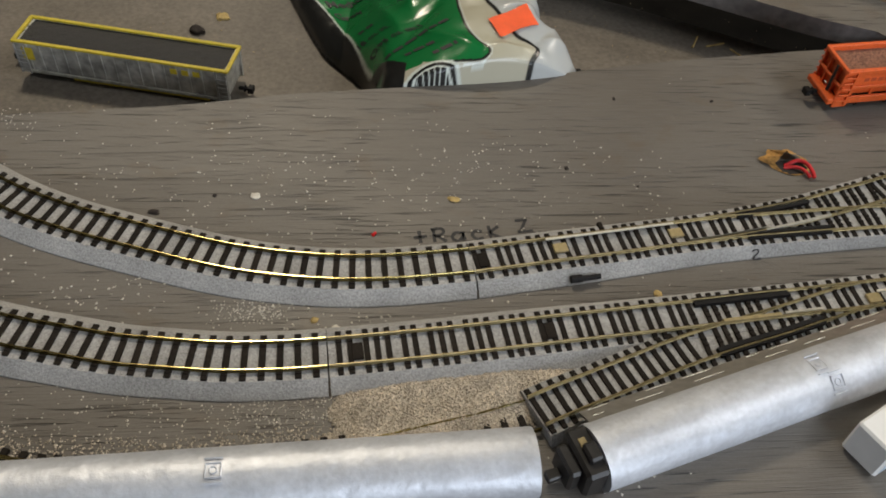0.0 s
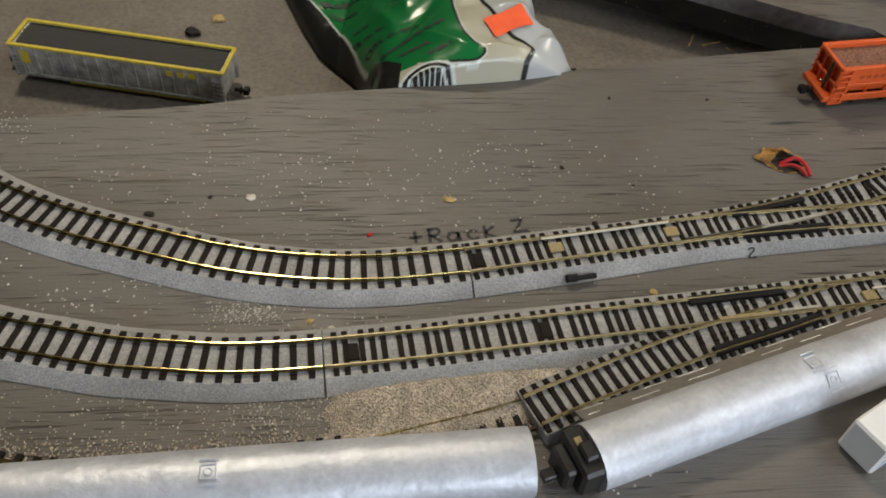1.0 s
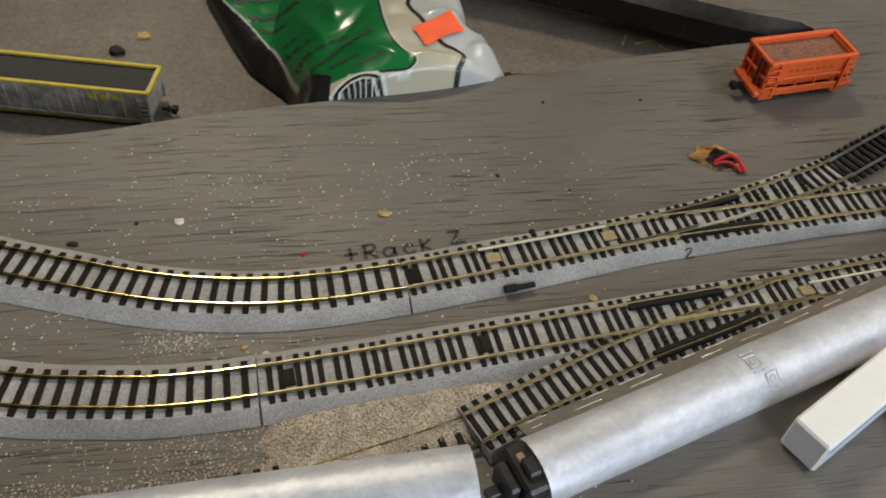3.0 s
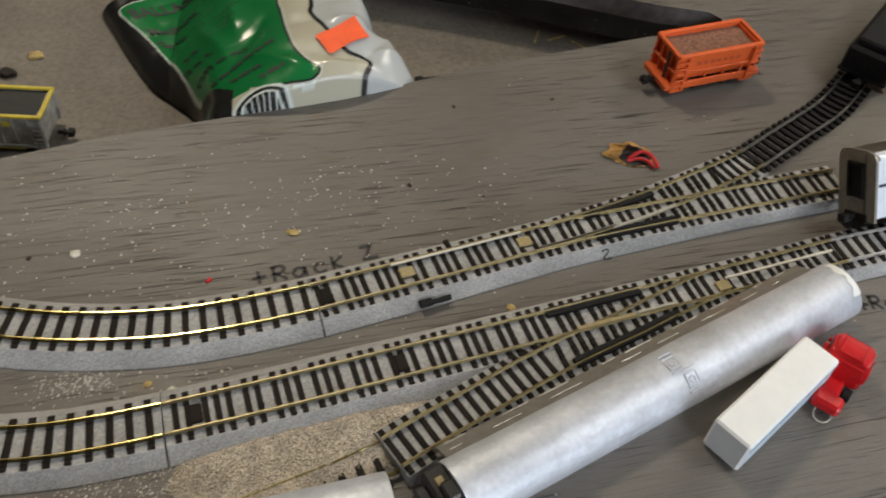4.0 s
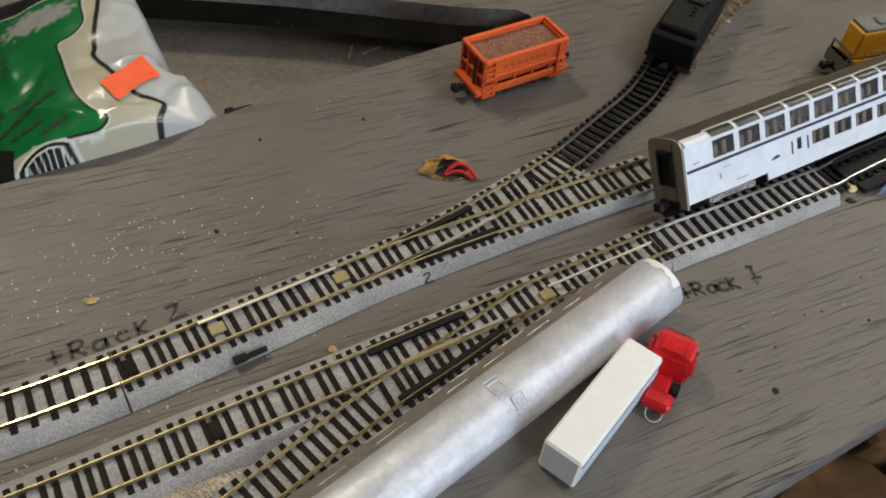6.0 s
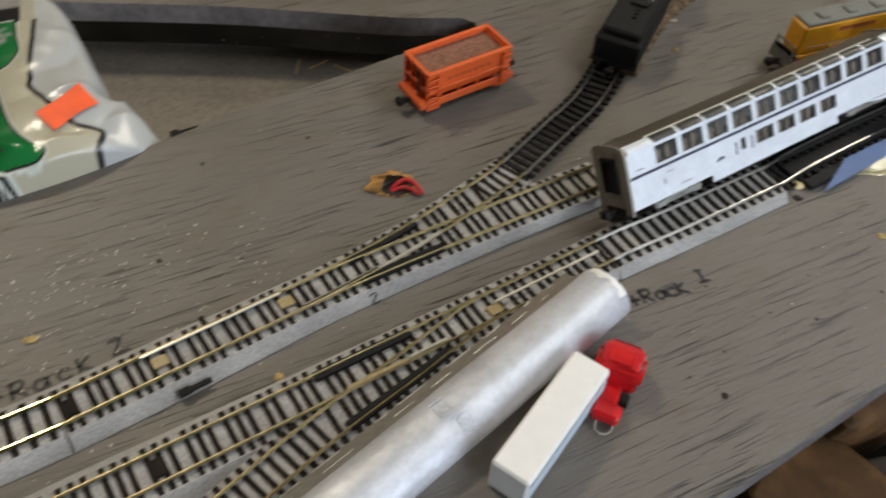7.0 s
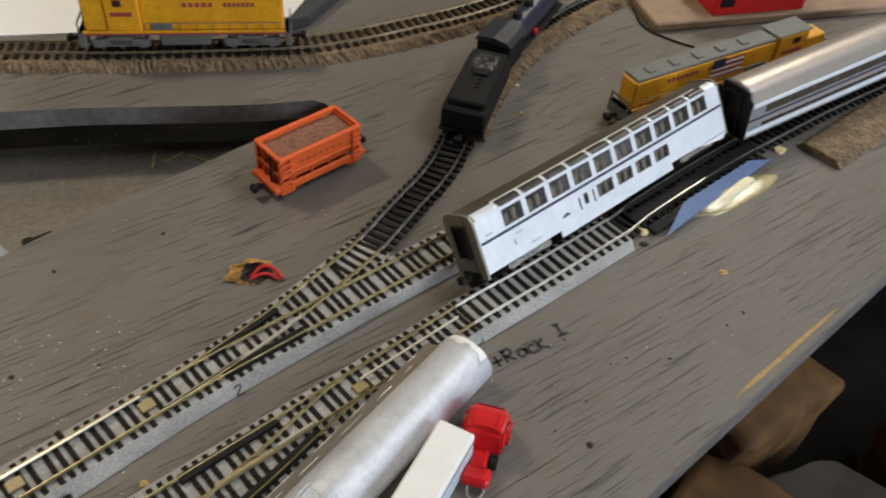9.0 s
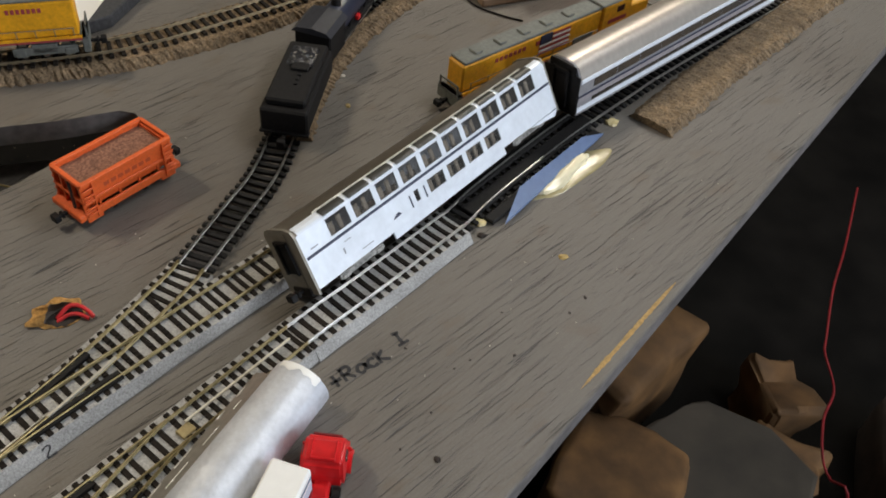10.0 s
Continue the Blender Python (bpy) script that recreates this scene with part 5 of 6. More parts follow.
# ---- locomotives ----
def loco(at, l, label, deck, body_h, flag=False):
    ob = thing("diesel_locomotive", label, "model locomotive", "yellow diesel locomotives", at=at)
    w = 0.0150
    turn = -1 if flag else 1

    def boxes(*args, bevel=0.0):
        bm = bmesh.new()
        for q in args:
            box(bm, *sorted((turn * q[0], turn * q[1])), *q[2:], bevel=bevel)
        return bm

    part("frame", boxes((-l / 2, l / 2, -w / 2 - 0.0010, w / 2 + 0.0010, deck - 0.0014, deck), (-l / 2, -l / 2 + 0.0035, -w / 2 - 0.001, w / 2 + 0.001, 0.0016, deck), (l / 2 - 0.0035, l / 2, -w / 2 - 0.001, w / 2 + 0.001, 0.0016, deck), bevel=0.0003), M_GREY, ob, "grey walkway frame")
    part("sill_stripe", boxes((-l / 2 + 0.003, l / 2 - 0.003, -w / 2 - 0.0013, -w / 2 - 0.0009, deck - 0.0013, deck - 0.0003)), M_RED_LINE, ob, "thin red sill stripe")
    part("sill_band", boxes((-l / 2 + 0.003, l / 2 - 0.003, -w / 2 - 0.0012, -w / 2 - 0.0002, deck - 0.0002, deck + 0.0012)), M_YELLOW, ob, "yellow sill band")
    hood = part("long_hood", boxes((-l * 0.20, l / 2 - 0.004, -w / 2 + 0.0012, w / 2 - 0.0012, deck, body_h - 0.002), bevel=0.0008), M_YELLOW, ob, "yellow long hood")
    part("short_hood", boxes((-l / 2 + 0.004, -l * 0.36, -w / 2 + 0.0012, w / 2 - 0.0012, deck, body_h - (0.007 if flag else 0.002)), bevel=0.0008), M_YELLOW, ob, "yellow short hood")
    cab = part("cab", boxes((-l * 0.36, -l * 0.20, -w / 2, w / 2, deck, body_h), bevel=0.0008), M_YELLOW, ob, "yellow cab")
    part("roof_cover", boxes((-l / 2 + 0.005, l / 2 - 0.005, -w / 2 + 0.0016, w / 2 - 0.0016, body_h - 0.002, body_h - 0.0004) if not flag else (-l * 0.2, l / 2 - 0.005, -w / 2 + 0.0014, w / 2 - 0.0014, body_h - 0.002, body_h - 0.0002),
                             (-l * 0.37, -l * 0.19, -w / 2 - 0.0003, w / 2 + 0.0003, body_h, body_h + 0.0012), bevel=0.0005), M_GREY, ob, "grey green roof")
    for k in range(5):
        x = -l * 0.05 + k * l * 0.11
        part("roof_fan", boxes((x - 0.0028, x + 0.0028, -0.0032, 0.0032, body_h - 0.0004, body_h + 0.0010), bevel=0.0006), M_GREY, ob)
    part("cab_window", boxes((-l * 0.315, -l * 0.275, -w / 2 - 0.0002, -w / 2 + 0.0003, body_h - 0.0066, body_h - 0.0026)), material("dark_red_brown_glass", (0.06, 0.02, 0.02), 0.2), cab, "dark cab window")
    part("number_bar", boxes((-l * 0.335, -l * 0.235, -w / 2 - 0.0002, -w / 2 + 0.0003, body_h - 0.0125, body_h - 0.0100)), M_RED_LINE, cab)
    for x0, x1 in ((0.0, 0.15), (0.19, 0.34)):
        n = 5 if x0 == 0 else 7
        for k in range(n):
            a = l * x0 + k * l * 0.15 / n
            part("letter_bar", boxes((a, a + l * 0.15 / n * 0.62, -w / 2 + 0.0009, -w / 2 + 0.0014, body_h - 0.0075, body_h - 0.0050)), M_RED_LINE, hood)
    for k in range(9):
        x = -l * 0.18 + k * l * 0.078
        bm = bmesh.new()
        rod(bm, (turn * x, -w / 2 - 0.0006, deck), (turn * x, -w / 2 - 0.0006, deck + 0.0058), 0.00022, 6)
        part("stanchion", bm, M_GREY, ob)
    bm = bmesh.new()
    rod(bm, (turn * -l * 0.18, -w / 2 - 0.0006, deck + 0.0056), (turn * l * 0.45, -w / 2 - 0.0006, deck + 0.0056), 0.00022, 6)
    part("handrail", bm, M_GREY, ob)
    part("battery_box", boxes((-l * 0.16, -l * 0.06, -w / 2 + 0.0002, -w / 2 + 0.0014, deck, deck + 0.0048), bevel=0.0003), M_GREY, ob)
    part("fuel_tank", boxes((-l * 0.13, l * 0.11, -w / 2, w / 2, 0.0014, deck - 0.0012), bevel=0.0012), M_GREY, ob, "grey fuel tank")
    for s in (-1, 1):
        bogie = wheel_truck(ob, s * l * 0.31, -0.0006, l * 0.27, 0.0160, 3, M_GREY)
        bogie.scale.z = deck / 0.0056
        coupler(ob, s * l / 2, 0.0036, s)
        bm = boxes((s * (l / 2 - 0.0006) - 0.0004, s * (l / 2 - 0.0006) + 0.0004, -w / 2, -w / 2 + 0.0008, deck, deck + 0.006), (s * (l / 2 - 0.0006) - 0.0004, s * (l / 2 - 0.0006) + 0.0004, w / 2 - 0.0008, w / 2, deck, deck + 0.006), (s * (l / 2 - 0.0006) - 0.0004, s * (l / 2 - 0.0006) + 0.0004, -w / 2, w / 2, deck + 0.005, deck + 0.006))
        part("end_rail", bm, M_GREY, ob)
    if flag:
        cx = l * 0.045
        for k in range(7):
            part("flag_stripe", boxes((cx - 0.012, cx + 0.012 - (0.010 if k > 3 else 0), -w / 2 + 0.0006, -w / 2 + 0.0011, body_h - 0.0145 + k * 0.0017, body_h - 0.0145 + k * 0.0017 + 0.0010)), M_RED_LINE if k % 2 == 0 else M_WHITE, hood)
        part("flag_field", boxes((cx + 0.003, cx + 0.012, -w / 2 + 0.0004, -w / 2 + 0.0009, body_h - 0.0078, body_h - 0.0020)), M_STRIPE, hood, "dark blue flag field")
    return ob


loco(pose(0.1765, 0.5560, 0.0094, 0, 0, -19.5), 0.118, "yellow and grey diesel locomotive on cork track", 0.0108, 0.0330)
loco(pose(0.4565, 0.4128, 0.0010, 0, 0, 4), 0.160, "long yellow diesel locomotive with flag beside coaches", 0.0090, 0.0275, True)


def steam(at):
    ob = thing("steam_tender", "black steam tender on flexible track", "model tender", at=at)
    l, w, h = 0.059, 0.0240, 0.0225
    part("body", boxes((-l / 2, l / 2, -w / 2, w / 2, 0.0055, h - 0.004), (-l / 2 + 0.004, l / 2 - 0.002, -w / 2 + 0.0018, w / 2 - 0.0018, h - 0.004, h), bevel=0.0010), M_BLACK, ob, "black tender body")
    part("rear_deck", boxes((-l / 2 - 0.0010, -l / 2 + 0.0030, -w / 2 - 0.0005, w / 2 + 0.0005, 0.0045, 0.0062), bevel=0.0004), M_BLACK, ob)
    for k in range(3):
        part("rivet_strap", boxes((-0.012 + k * 0.004, -0.010 + k * 0.004, -0.0030, -0.0010, h - 0.0002, h + 0.0008), bevel=0.0002), M_BLACK, ob)
    part("hatch", boxes((0.000, 0.006, -0.0055, 0.0035, h, h + 0.0016), bevel=0.0004), M_BLACK, ob)
    bm = bmesh.new()
    g = {}
    for i in range(16):
        for j in range(12):
            x, y = 0.004 + i / 15 * 0.018, -0.0070 + j / 11 * 0.0140
            g[i, j] = bm.verts.new((x, y, h + 0.0006 + 0.0016 * noise.noise((x * 400, y * 400, 1))))
    for i in range(15):
        for j in range(11):
            bm.faces.new((g[i, j], g[i + 1, j], g[i + 1, j + 1], g[i, j + 1]))
    part("coal_load", bm, material("glossy_coal", (0.018, 0.018, 0.022), 0.35, 0, 1200, 0.5), ob, "lumpy black coal")
    for s in (-1, 1):
        wheel_truck(ob, s * 0.014, 0.0, 0.018, 0.0140, 2, M_BLACK)
    coupler(ob, -l / 2, 0.0040, -1)
    return ob


def steam_engine(at):
    ob = thing("steam_locomotive", "black steam locomotive with boxy cab on track", "model locomotive", at=at)
    part("cab", boxes((-0.030, -0.008, -0.0105, 0.0105, 0.006, 0.0235), bevel=0.0008), M_BLACK, ob, "black cab")
    bm = bmesh.new()
    prism(bm, [(-0.0115, 0.0232), (0.0115, 0.0232), (0.0085, 0.0258), (0, 0.0268), (-0.0085, 0.0258)], "x", -0.032, -0.007)
    part("cab_roof", bm, material("satin_black_roof", (0.030, 0.030, 0.036), 0.4, 0, 300, 0.2), ob, "satin black curved cab roof")
    bm = bmesh.new()
    rod(bm, (-0.010, 0, 0.0150), (0.060, 0, 0.0150), 0.0080, 24)
    part("boiler", bm, material("blue_black_boiler", (0.022, 0.026, 0.045), 0.35, 0, 300, 0.2), ob, "blue black round boiler", smooth=True)
    part("running_board", boxes((-0.010, 0.062, -0.0098, 0.0098, 0.0075, 0.0085), bevel=0.0002), M_BLACK, ob)
    for x in (0.004, 0.022):
        bm = bmesh.new()
        rod(bm, (x, 0, 0.021), (x, 0, 0.0262), 0.0032, 14, 0.0026)
        part("dome", bm, M_BLACK, ob, smooth=True)
    for x in (0.0, 0.012, 0.024, 0.036):
        bm = bmesh.new()
        for s in (-1, 1):
            rod(bm, (x, s * 0.0058, 0.0062), (x, s * 0.0074, 0.0062), 0.0056, 20)
        part("drive_wheel", bm, M_BLACK, ob, "black spoked drive wheel")
    bm = bmesh.new()
    rod(bm, (-0.004, -0.0082, 0.0050), (0.040, -0.0082, 0.0050), 0.0006, 6)
    part("side_rod", bm, M_RAIL_STEEL, ob, "bright steel side rod")
    part("injector", boxes((0.014, 0.018, -0.0098, -0.0075, 0.0090, 0.0120), bevel=0.0004), M_RED, ob, "small red fitting")
    return ob


steam(pose(0.3055, 0.4425, 0.0022, 0, 0, 47))
steam_engine(pose(0.3535, 0.4870, 0.0022, 0, 0, 37))


# ---- bag of ballast lying in the sawn-out gap ----
BAG = [(-0.120, 0.535), (-0.1089, 0.5145), (-0.0931, 0.4841), (-0.079, 0.4602), (-0.0665, 0.4480), (-0.0545, 0.4360), (-0.0465, 0.4180), (-0.0430, 0.3900), (-0.020, 0.3910), (0.005, 0.3980), (0.030, 0.4050), (0.058, 0.4130),
       (0.0640, 0.4300), (0.0610, 0.4370), (0.0567, 0.4450), (0.0519, 0.4530), (0.0465, 0.4580), (0.0412, 0.4550), (0.0416, 0.4661), (0.0372, 0.4850), (0.0328, 0.504), (0.024, 0.530), (-0.005, 0.572), (-0.06, 0.580), (-0.108, 0.562)]
bag_line = [tuple(p[:2]) for p in spline(BAG + BAG[:1], 0.0012)]
LINE_1 = [tuple(p[:2]) for p in spline([(0.0008, 0.512), (0.0010, 0.500), (0.0022, 0.4880), (-0.0024, 0.4800), (-0.0095, 0.4760), (-0.0097, 0.4694), (-0.0081, 0.4632), (-0.0046, 0.4457), (-0.0008, 0.4317), (0.0057, 0.4203), (0.0122, 0.4150),
                                              (0.0110, 0.4112), (0.0070, 0.4092), (-0.0035, 0.4077)], 0.0008)]
LINE_2 = [tuple(p[:2]) for p in spline([(0.012, 0.560), (0.0102, 0.5038), (0.0092, 0.4906), (0.0078, 0.4719), (0.0081, 0.4640), (0.0080, 0.4574), (0.0148, 0.4451), (0.0187, 0.4385), (0.0262, 0.4280), (0.0345, 0.4253), (0.0368, 0.4223), (0.0344, 0.416), (0.0300, 0.404)], 0.0008)]
green_edge = [tuple(p[:2]) for p in spline([(0.0008, 0.513), (-0.015, 0.5172), (-0.0346, 0.5176), (-0.0494, 0.527), (-0.0548, 0.5300), (-0.0666, 0.5480), (-0.0776, 0.5400), (-0.0881, 0.5290), (-0.1022, 0.518), (-0.0834, 0.4919), (-0.066, 0.4640), (-0.0471, 0.4274)], 0.0010)]
GREEN = LINE_1[:-1] + [(-0.0162, 0.4083), (-0.0282, 0.4122), (-0.0471, 0.4274)] + green_edge[::-1][1:]

BAG_A = np.array(bag_line)
BAG_D = np.roll(BAG_A, -1, 0) - BAG_A
BAG_L = (BAG_D ** 2).sum(1) + 1e-12


def rim_distance(x, y):
    p = np.array((x, y)) - BAG_A
    f = np.clip((p * BAG_D).sum(1) / BAG_L, 0, 1)
    return float(np.sqrt(((p - BAG_D * f[:, None]) ** 2).sum(1).min()))


CREASES = [((-0.054, 0.482), (-0.033, 0.440), 0.0040, 0.0050), ((-0.035, 0.484), (-0.030, 0.458), 0.0035, 0.0040), ((-0.020, 0.432), (0.009, 0.4135), 0.0035, 0.0040), ((-0.015, 0.462), (-0.030, 0.430), -0.0040, 0.0060),
           ((0.041, 0.4555), (0.018, 0.4500), 0.0040, 0.0040), ((0.058, 0.443), (0.038, 0.432), 0.0035, 0.0040), ((0.045, 0.447), (0.034, 0.4245), -0.0030, 0.0035), ((0.008, 0.466), (0.030, 0.478), -0.0030, 0.0060),
           ((0.014, 0.4180), (0.033, 0.4210), 0.0026, 0.0030), ((0.012, 0.4260), (0.030, 0.4230), -0.0028, 0.0040), ((0.010, 0.500), (0.036, 0.490), 0.0032, 0.0050), ((-0.06, 0.505), (-0.02, 0.500), 0.0030, 0.0070),
           ((-0.075, 0.478), (-0.060, 0.452), 0.0025, 0.0040)]


def crease(x, y, a, b, height, width):
    dx, dy = b[0] - a[0], b[1] - a[1]
    f = min(1.0, max(0.0, ((x - a[0]) * dx + (y - a[1]) * dy) / (dx * dx + dy * dy)))
    d = math.hypot(x - a[0] - f * dx, y - a[1] - f * dy)
    return 0.7 * height * math.exp(1 / 3 - math.sqrt(d * d + width * width / 9) / width) * (0.35 + 2.6 * f * (1 - f))


def bag_z(x, y):
    """The pillow of the filled bag, its creases and small crumples, falling to the lower board at its rim."""
    d = rim_distance(x, y)
    v = max(0.0, y - (0.4032 + 0.27 * x))
    top = max(-0.024, 0.017 - (5.6 if x < 0.018 else 11) * (x - 0.018) ** 2) - 0.005 * math.exp(-v / 0.010) - 5 * max(0.0, 0.0028 - (y - (0.4032 + 0.27 * x)))
    fall = 0.0020 + 0.0022 * min(1.0, max(0.0, (-0.030 - x) / 0.03))
    z = -0.0355 + (top + 0.0355) * (1 - math.exp(-d / fall))
    soft = min(1, d / 0.010)
    fold = 0.0016 * (abs(noise.noise((x * 40, y * 40, 7))) - 0.2) + 0.0004 * noise.noise((x * 110, y * 110, 3))
    return z + (fold + sum(crease(x, y, *c) for c in CREASES)) * soft


def blend(a, b, f):
    f = min(1.0, max(0.0, f))
    return tuple(p + (q - p) * f for p, q in zip(a, b))


WHEEL = (-0.0111, 0.3905)


ARR_1, ARR_2, ARR_E, ARR_G = (np.array(q) for q in (LINE_1, LINE_2, green_edge, GREEN))
ARR_GN = np.roll(ARR_G, -1, 0)


def line_distance(x, y, arr):
    return float(np.sqrt(((arr - (x, y)) ** 2).sum(1).min()))


def in_green(x, y):
    cross = (ARR_G[:, 1] > y) != (ARR_GN[:, 1] > y)
    a, b = ARR_G[cross], ARR_GN[cross]
    return int((x < (b[:, 0] - a[:, 0]) * (y - a[:, 1]) / (b[:, 1] - a[:, 1]) + a[:, 0]).sum()) % 2 == 1


def bag_colour(x, y):
    d1, d2, de = line_distance(x, y, ARR_1), line_distance(x, y, ARR_2), line_distance(x, y, ARR_E)
    ink, pale, soft = (0.014, 0.014, 0.013), (0.62, 0.66, 0.60), 0.0004
    v = y - (0.4032 + 0.27 * x)
    if in_green(x, y):
        col = (0.006, 0.150, 0.036)
        e = math.hypot((x + 0.020) / 0.018, (y - 0.502) / 0.009)
        col = blend((0.30, 0.31, 0.29), col, (e - 0.8) * 3 + 1.2 * noise.noise((x * 300, y * 300, 0)))
        return blend(pale, col, (de - 0.0007) / soft)
    x1 = ARR_2[np.abs(ARR_2[:, 1] - y).argmin(), 0]
    if x < -0.0274 or y > 0.511:
        # black border beside the green panel, clear film with grey grains beyond it
        out = (de - 0.011) / 0.002 if y > 0.505 and x > -0.105 else 0.0
        base = ink if x < 0.004 else (0.42, 0.39, 0.30) if x < x1 else (0.44, 0.45, 0.44)
        if x < -0.0274 and y < 0.4120 and x < -0.0385:
            base = (0.05, 0.11, 0.07)
        return blend(blend(base, (0.30, 0.29, 0.28), out) if x < 0.004 else base, base, 0.0)
    r = math.hypot(x - WHEEL[0], y - WHEEL[1])
    if x < 0.010 and r < 0.0182 and y < 0.4135 and x < 0.0045:
        spoke = abs((math.atan2(y - WHEEL[1], x - WHEEL[0]) * 4.4) % 1 - 0.5)
        if r > 0.0166:
            return pale
        if r > 0.0148:
            return ink
        if r > 0.0140:
            return pale
        return pale if spoke < 0.06 + 0.00006 / max(r, 0.004) * 5 else ink
    if x < -0.019 and v > 0.0100:
        return (0.006, 0.150, 0.036)
    col = (0.46, 0.43, 0.33) if x < x1 else (0.44, 0.45, 0.44)
    col = blend(ink, col, (min(d1, d2) - 0.0010) / soft)
    return col if d1 > 0.0020 or x > x1 else blend(pale, col, (abs(d1 - 0.0018) - 0.0002) / soft)


bag = thing("ballast_bag", "crumpled green and clear plastic bag of ballast", "plastic bag", at=pose(0, 0, 0))
me = bpy.data.meshes.new("film")
bm = bmesh.new()
g, step = {}, 0.0005
cols = {}
rows_v = [-0.013 + k * 0.0005 for k in range(120)] + [0.047 + k * 0.0008 for k in range(135)]
for i in range(int(0.188 / step)):
    for k, v in enumerate(rows_v):
        x = -0.1215 + i * step
        y = 0.4030 + 0.27 * x + v
        if inside(x, y, BAG):
            g[i, k] = bm.verts.new((x, y, bag_z(x, y)))
            cols[i, k] = bag_colour(x, y)
bm.verts.index_update()
order = list(g)
for i, j in order:
    q = [(i, j), (i + 1, j), (i + 1, j + 1), (i, j + 1)]
    if all(k in g for k in q):
        bm.faces.new([g[k] for k in q])
bm.to_mesh(me)
bm.free()
layer = me.color_attributes.new("print", "FLOAT_COLOR", "POINT")
for n, k in enumerate(order):
    layer.data[n].color = (*cols[k], 1)
me.shade_smooth()
m_film = bpy.data.materials.new("printed_plastic_film")
m_film.use_nodes = True
nt = m_film.node_tree
att = nt.nodes.new("ShaderNodeAttribute")
att.attribute_name = "print"
film_bsdf = nt.nodes["Principled BSDF"]
nt.links.new(att.outputs["Color"], film_bsdf.inputs["Base Color"])
film_bsdf.inputs["Roughness"].default_value = 0.24
film_bsdf.inputs["Specular IOR Level"].default_value = 0.5
ntex = nt.nodes.new("ShaderNodeTexNoise")
ntex.inputs["Scale"].default_value, ntex.inputs["Detail"].default_value = 160, 3
ncoord = nt.nodes.new("ShaderNodeTexCoord")
nt.links.new(ncoord.outputs["Object"], ntex.inputs["Vector"])
nb = nt.nodes.new("ShaderNodeBump")
nb.inputs["Strength"].default_value, nb.inputs["Distance"].default_value = 0.06, 0.002
nt.links.new(ntex.outputs["Fac"], nb.inputs["Height"])
nt.links.new(nb.outputs[0], film_bsdf.inputs["Normal"])
me.materials.append(m_film)
film = new("film", me)
film.parent = bag
tagged(film, "green printed and clear crumpled film")


def drape(bm, lift=0.0010):
    for v in bm.verts:
        v.co.z = bag_z(v.co.x, v.co.y) + lift


E2 = Vector((0.57, -0.82, 0))


def bag_text(text, start, end, height):
    """A printed line fitted between two points of the bag, laid on its creased film."""
    cu = bpy.data.curves.new("lettering", "FONT")
    cu.body, cu.size, cu.resolution_u, cu.offset = text, 1.0, 2, 0.02
    tmp = new("tmp_text", cu)
    bpy.context.view_layer.update()
    tm = bpy.data.meshes.new_from_object(tmp)
    bpy.data.objects.remove(tmp)
    b = bmesh.new()
    b.from_mesh(tm)
    bmesh.ops.triangulate(b, faces=b.faces)
    wide = max(v.co.x for v in b.verts)
    o, along = Vector((*start, 0)), Vector((*end, 0)) - Vector((*start, 0))
    for v in b.verts:
        v.co = o + along * (v.co.x / wide) - E2 * (v.co.y / 0.72 * height)
    for k in range(2):
        bmesh.ops.subdivide_edges(b, edges=[e for e in b.edges if e.calc_length() > 0.0015], cuts=1)
    drape(b, 0.0004)
    part("lettering", b, M_INK, bag, "black printed lettering")


bag_text("BALLAST", (-0.0925, 0.5085), (-0.0530, 0.5185), 0.0105)
bag_text("Medium", (-0.0810, 0.4935), (-0.0535, 0.4950), 0.0072)
bag_text("Gray", (-0.0745, 0.4830), (-0.0580, 0.4800), 0.0068)
bag_text("18 cu. in.", (-0.0565, 0.4470), (-0.0400, 0.4475), 0.0048)
bag_text("(295 cu. cm.)", (-0.0475, 0.4335), (-0.0220, 0.4405), 0.0046)
for start, end in (((-0.0575, 0.4570), (-0.0500, 0.4580)), ((-0.0384, 0.4211), (-0.0088, 0.4373)), ((-0.0280, 0.4165), (-0.0143, 0.4210)), ((-0.0140, 0.4125), (-0.0028, 0.4170))):
    o, along = Vector((*start, 0)), Vector((*end, 0)) - Vector((*start, 0))
    f, i = 0.0, 0
    while f < 0.97:
        d = min(1.0 - f, (0.0030 + 0.0030 * abs(math.sin(i * 2.3))) / along.length)
        b = bmesh.new()
        lo = [b.verts.new(o + along * (f + d * k / 5)) for k in range(6)]
        mid = [b.verts.new(o + along * (f + d * k / 5) - E2 * 0.0012) for k in range(6)]
        hi = [b.verts.new(o + along * (f + d * k / 5) - E2 * 0.0024) for k in range(6)]
        for p, q in ((lo, mid), (mid, hi)):
            for k in range(5):
                b.faces.new((p[k], p[k + 1], q[k + 1], q[k]))
        drape(b, 0.0004)
        part("lettering", b, M_INK, bag)
        f += d + 0.0012 / along.length
        i += 1
bm = bmesh.new()
g = {}
for i in range(13):
    for j in range(9):
        p = Vector((0.0106, 0.4350, 0)) + Vector((0.0190, 0.0165, 0)) * (i / 12) + Vector((0.0071, -0.0110, 0)) * (j / 8)
        g[i, j] = bm.verts.new(p)
for i in range(12):
    for j in range(8):
        bm.faces.new((g[i, j], g[i + 1, j], g[i + 1, j + 1], g[i, j + 1]))
drape(bm, 0.0013)
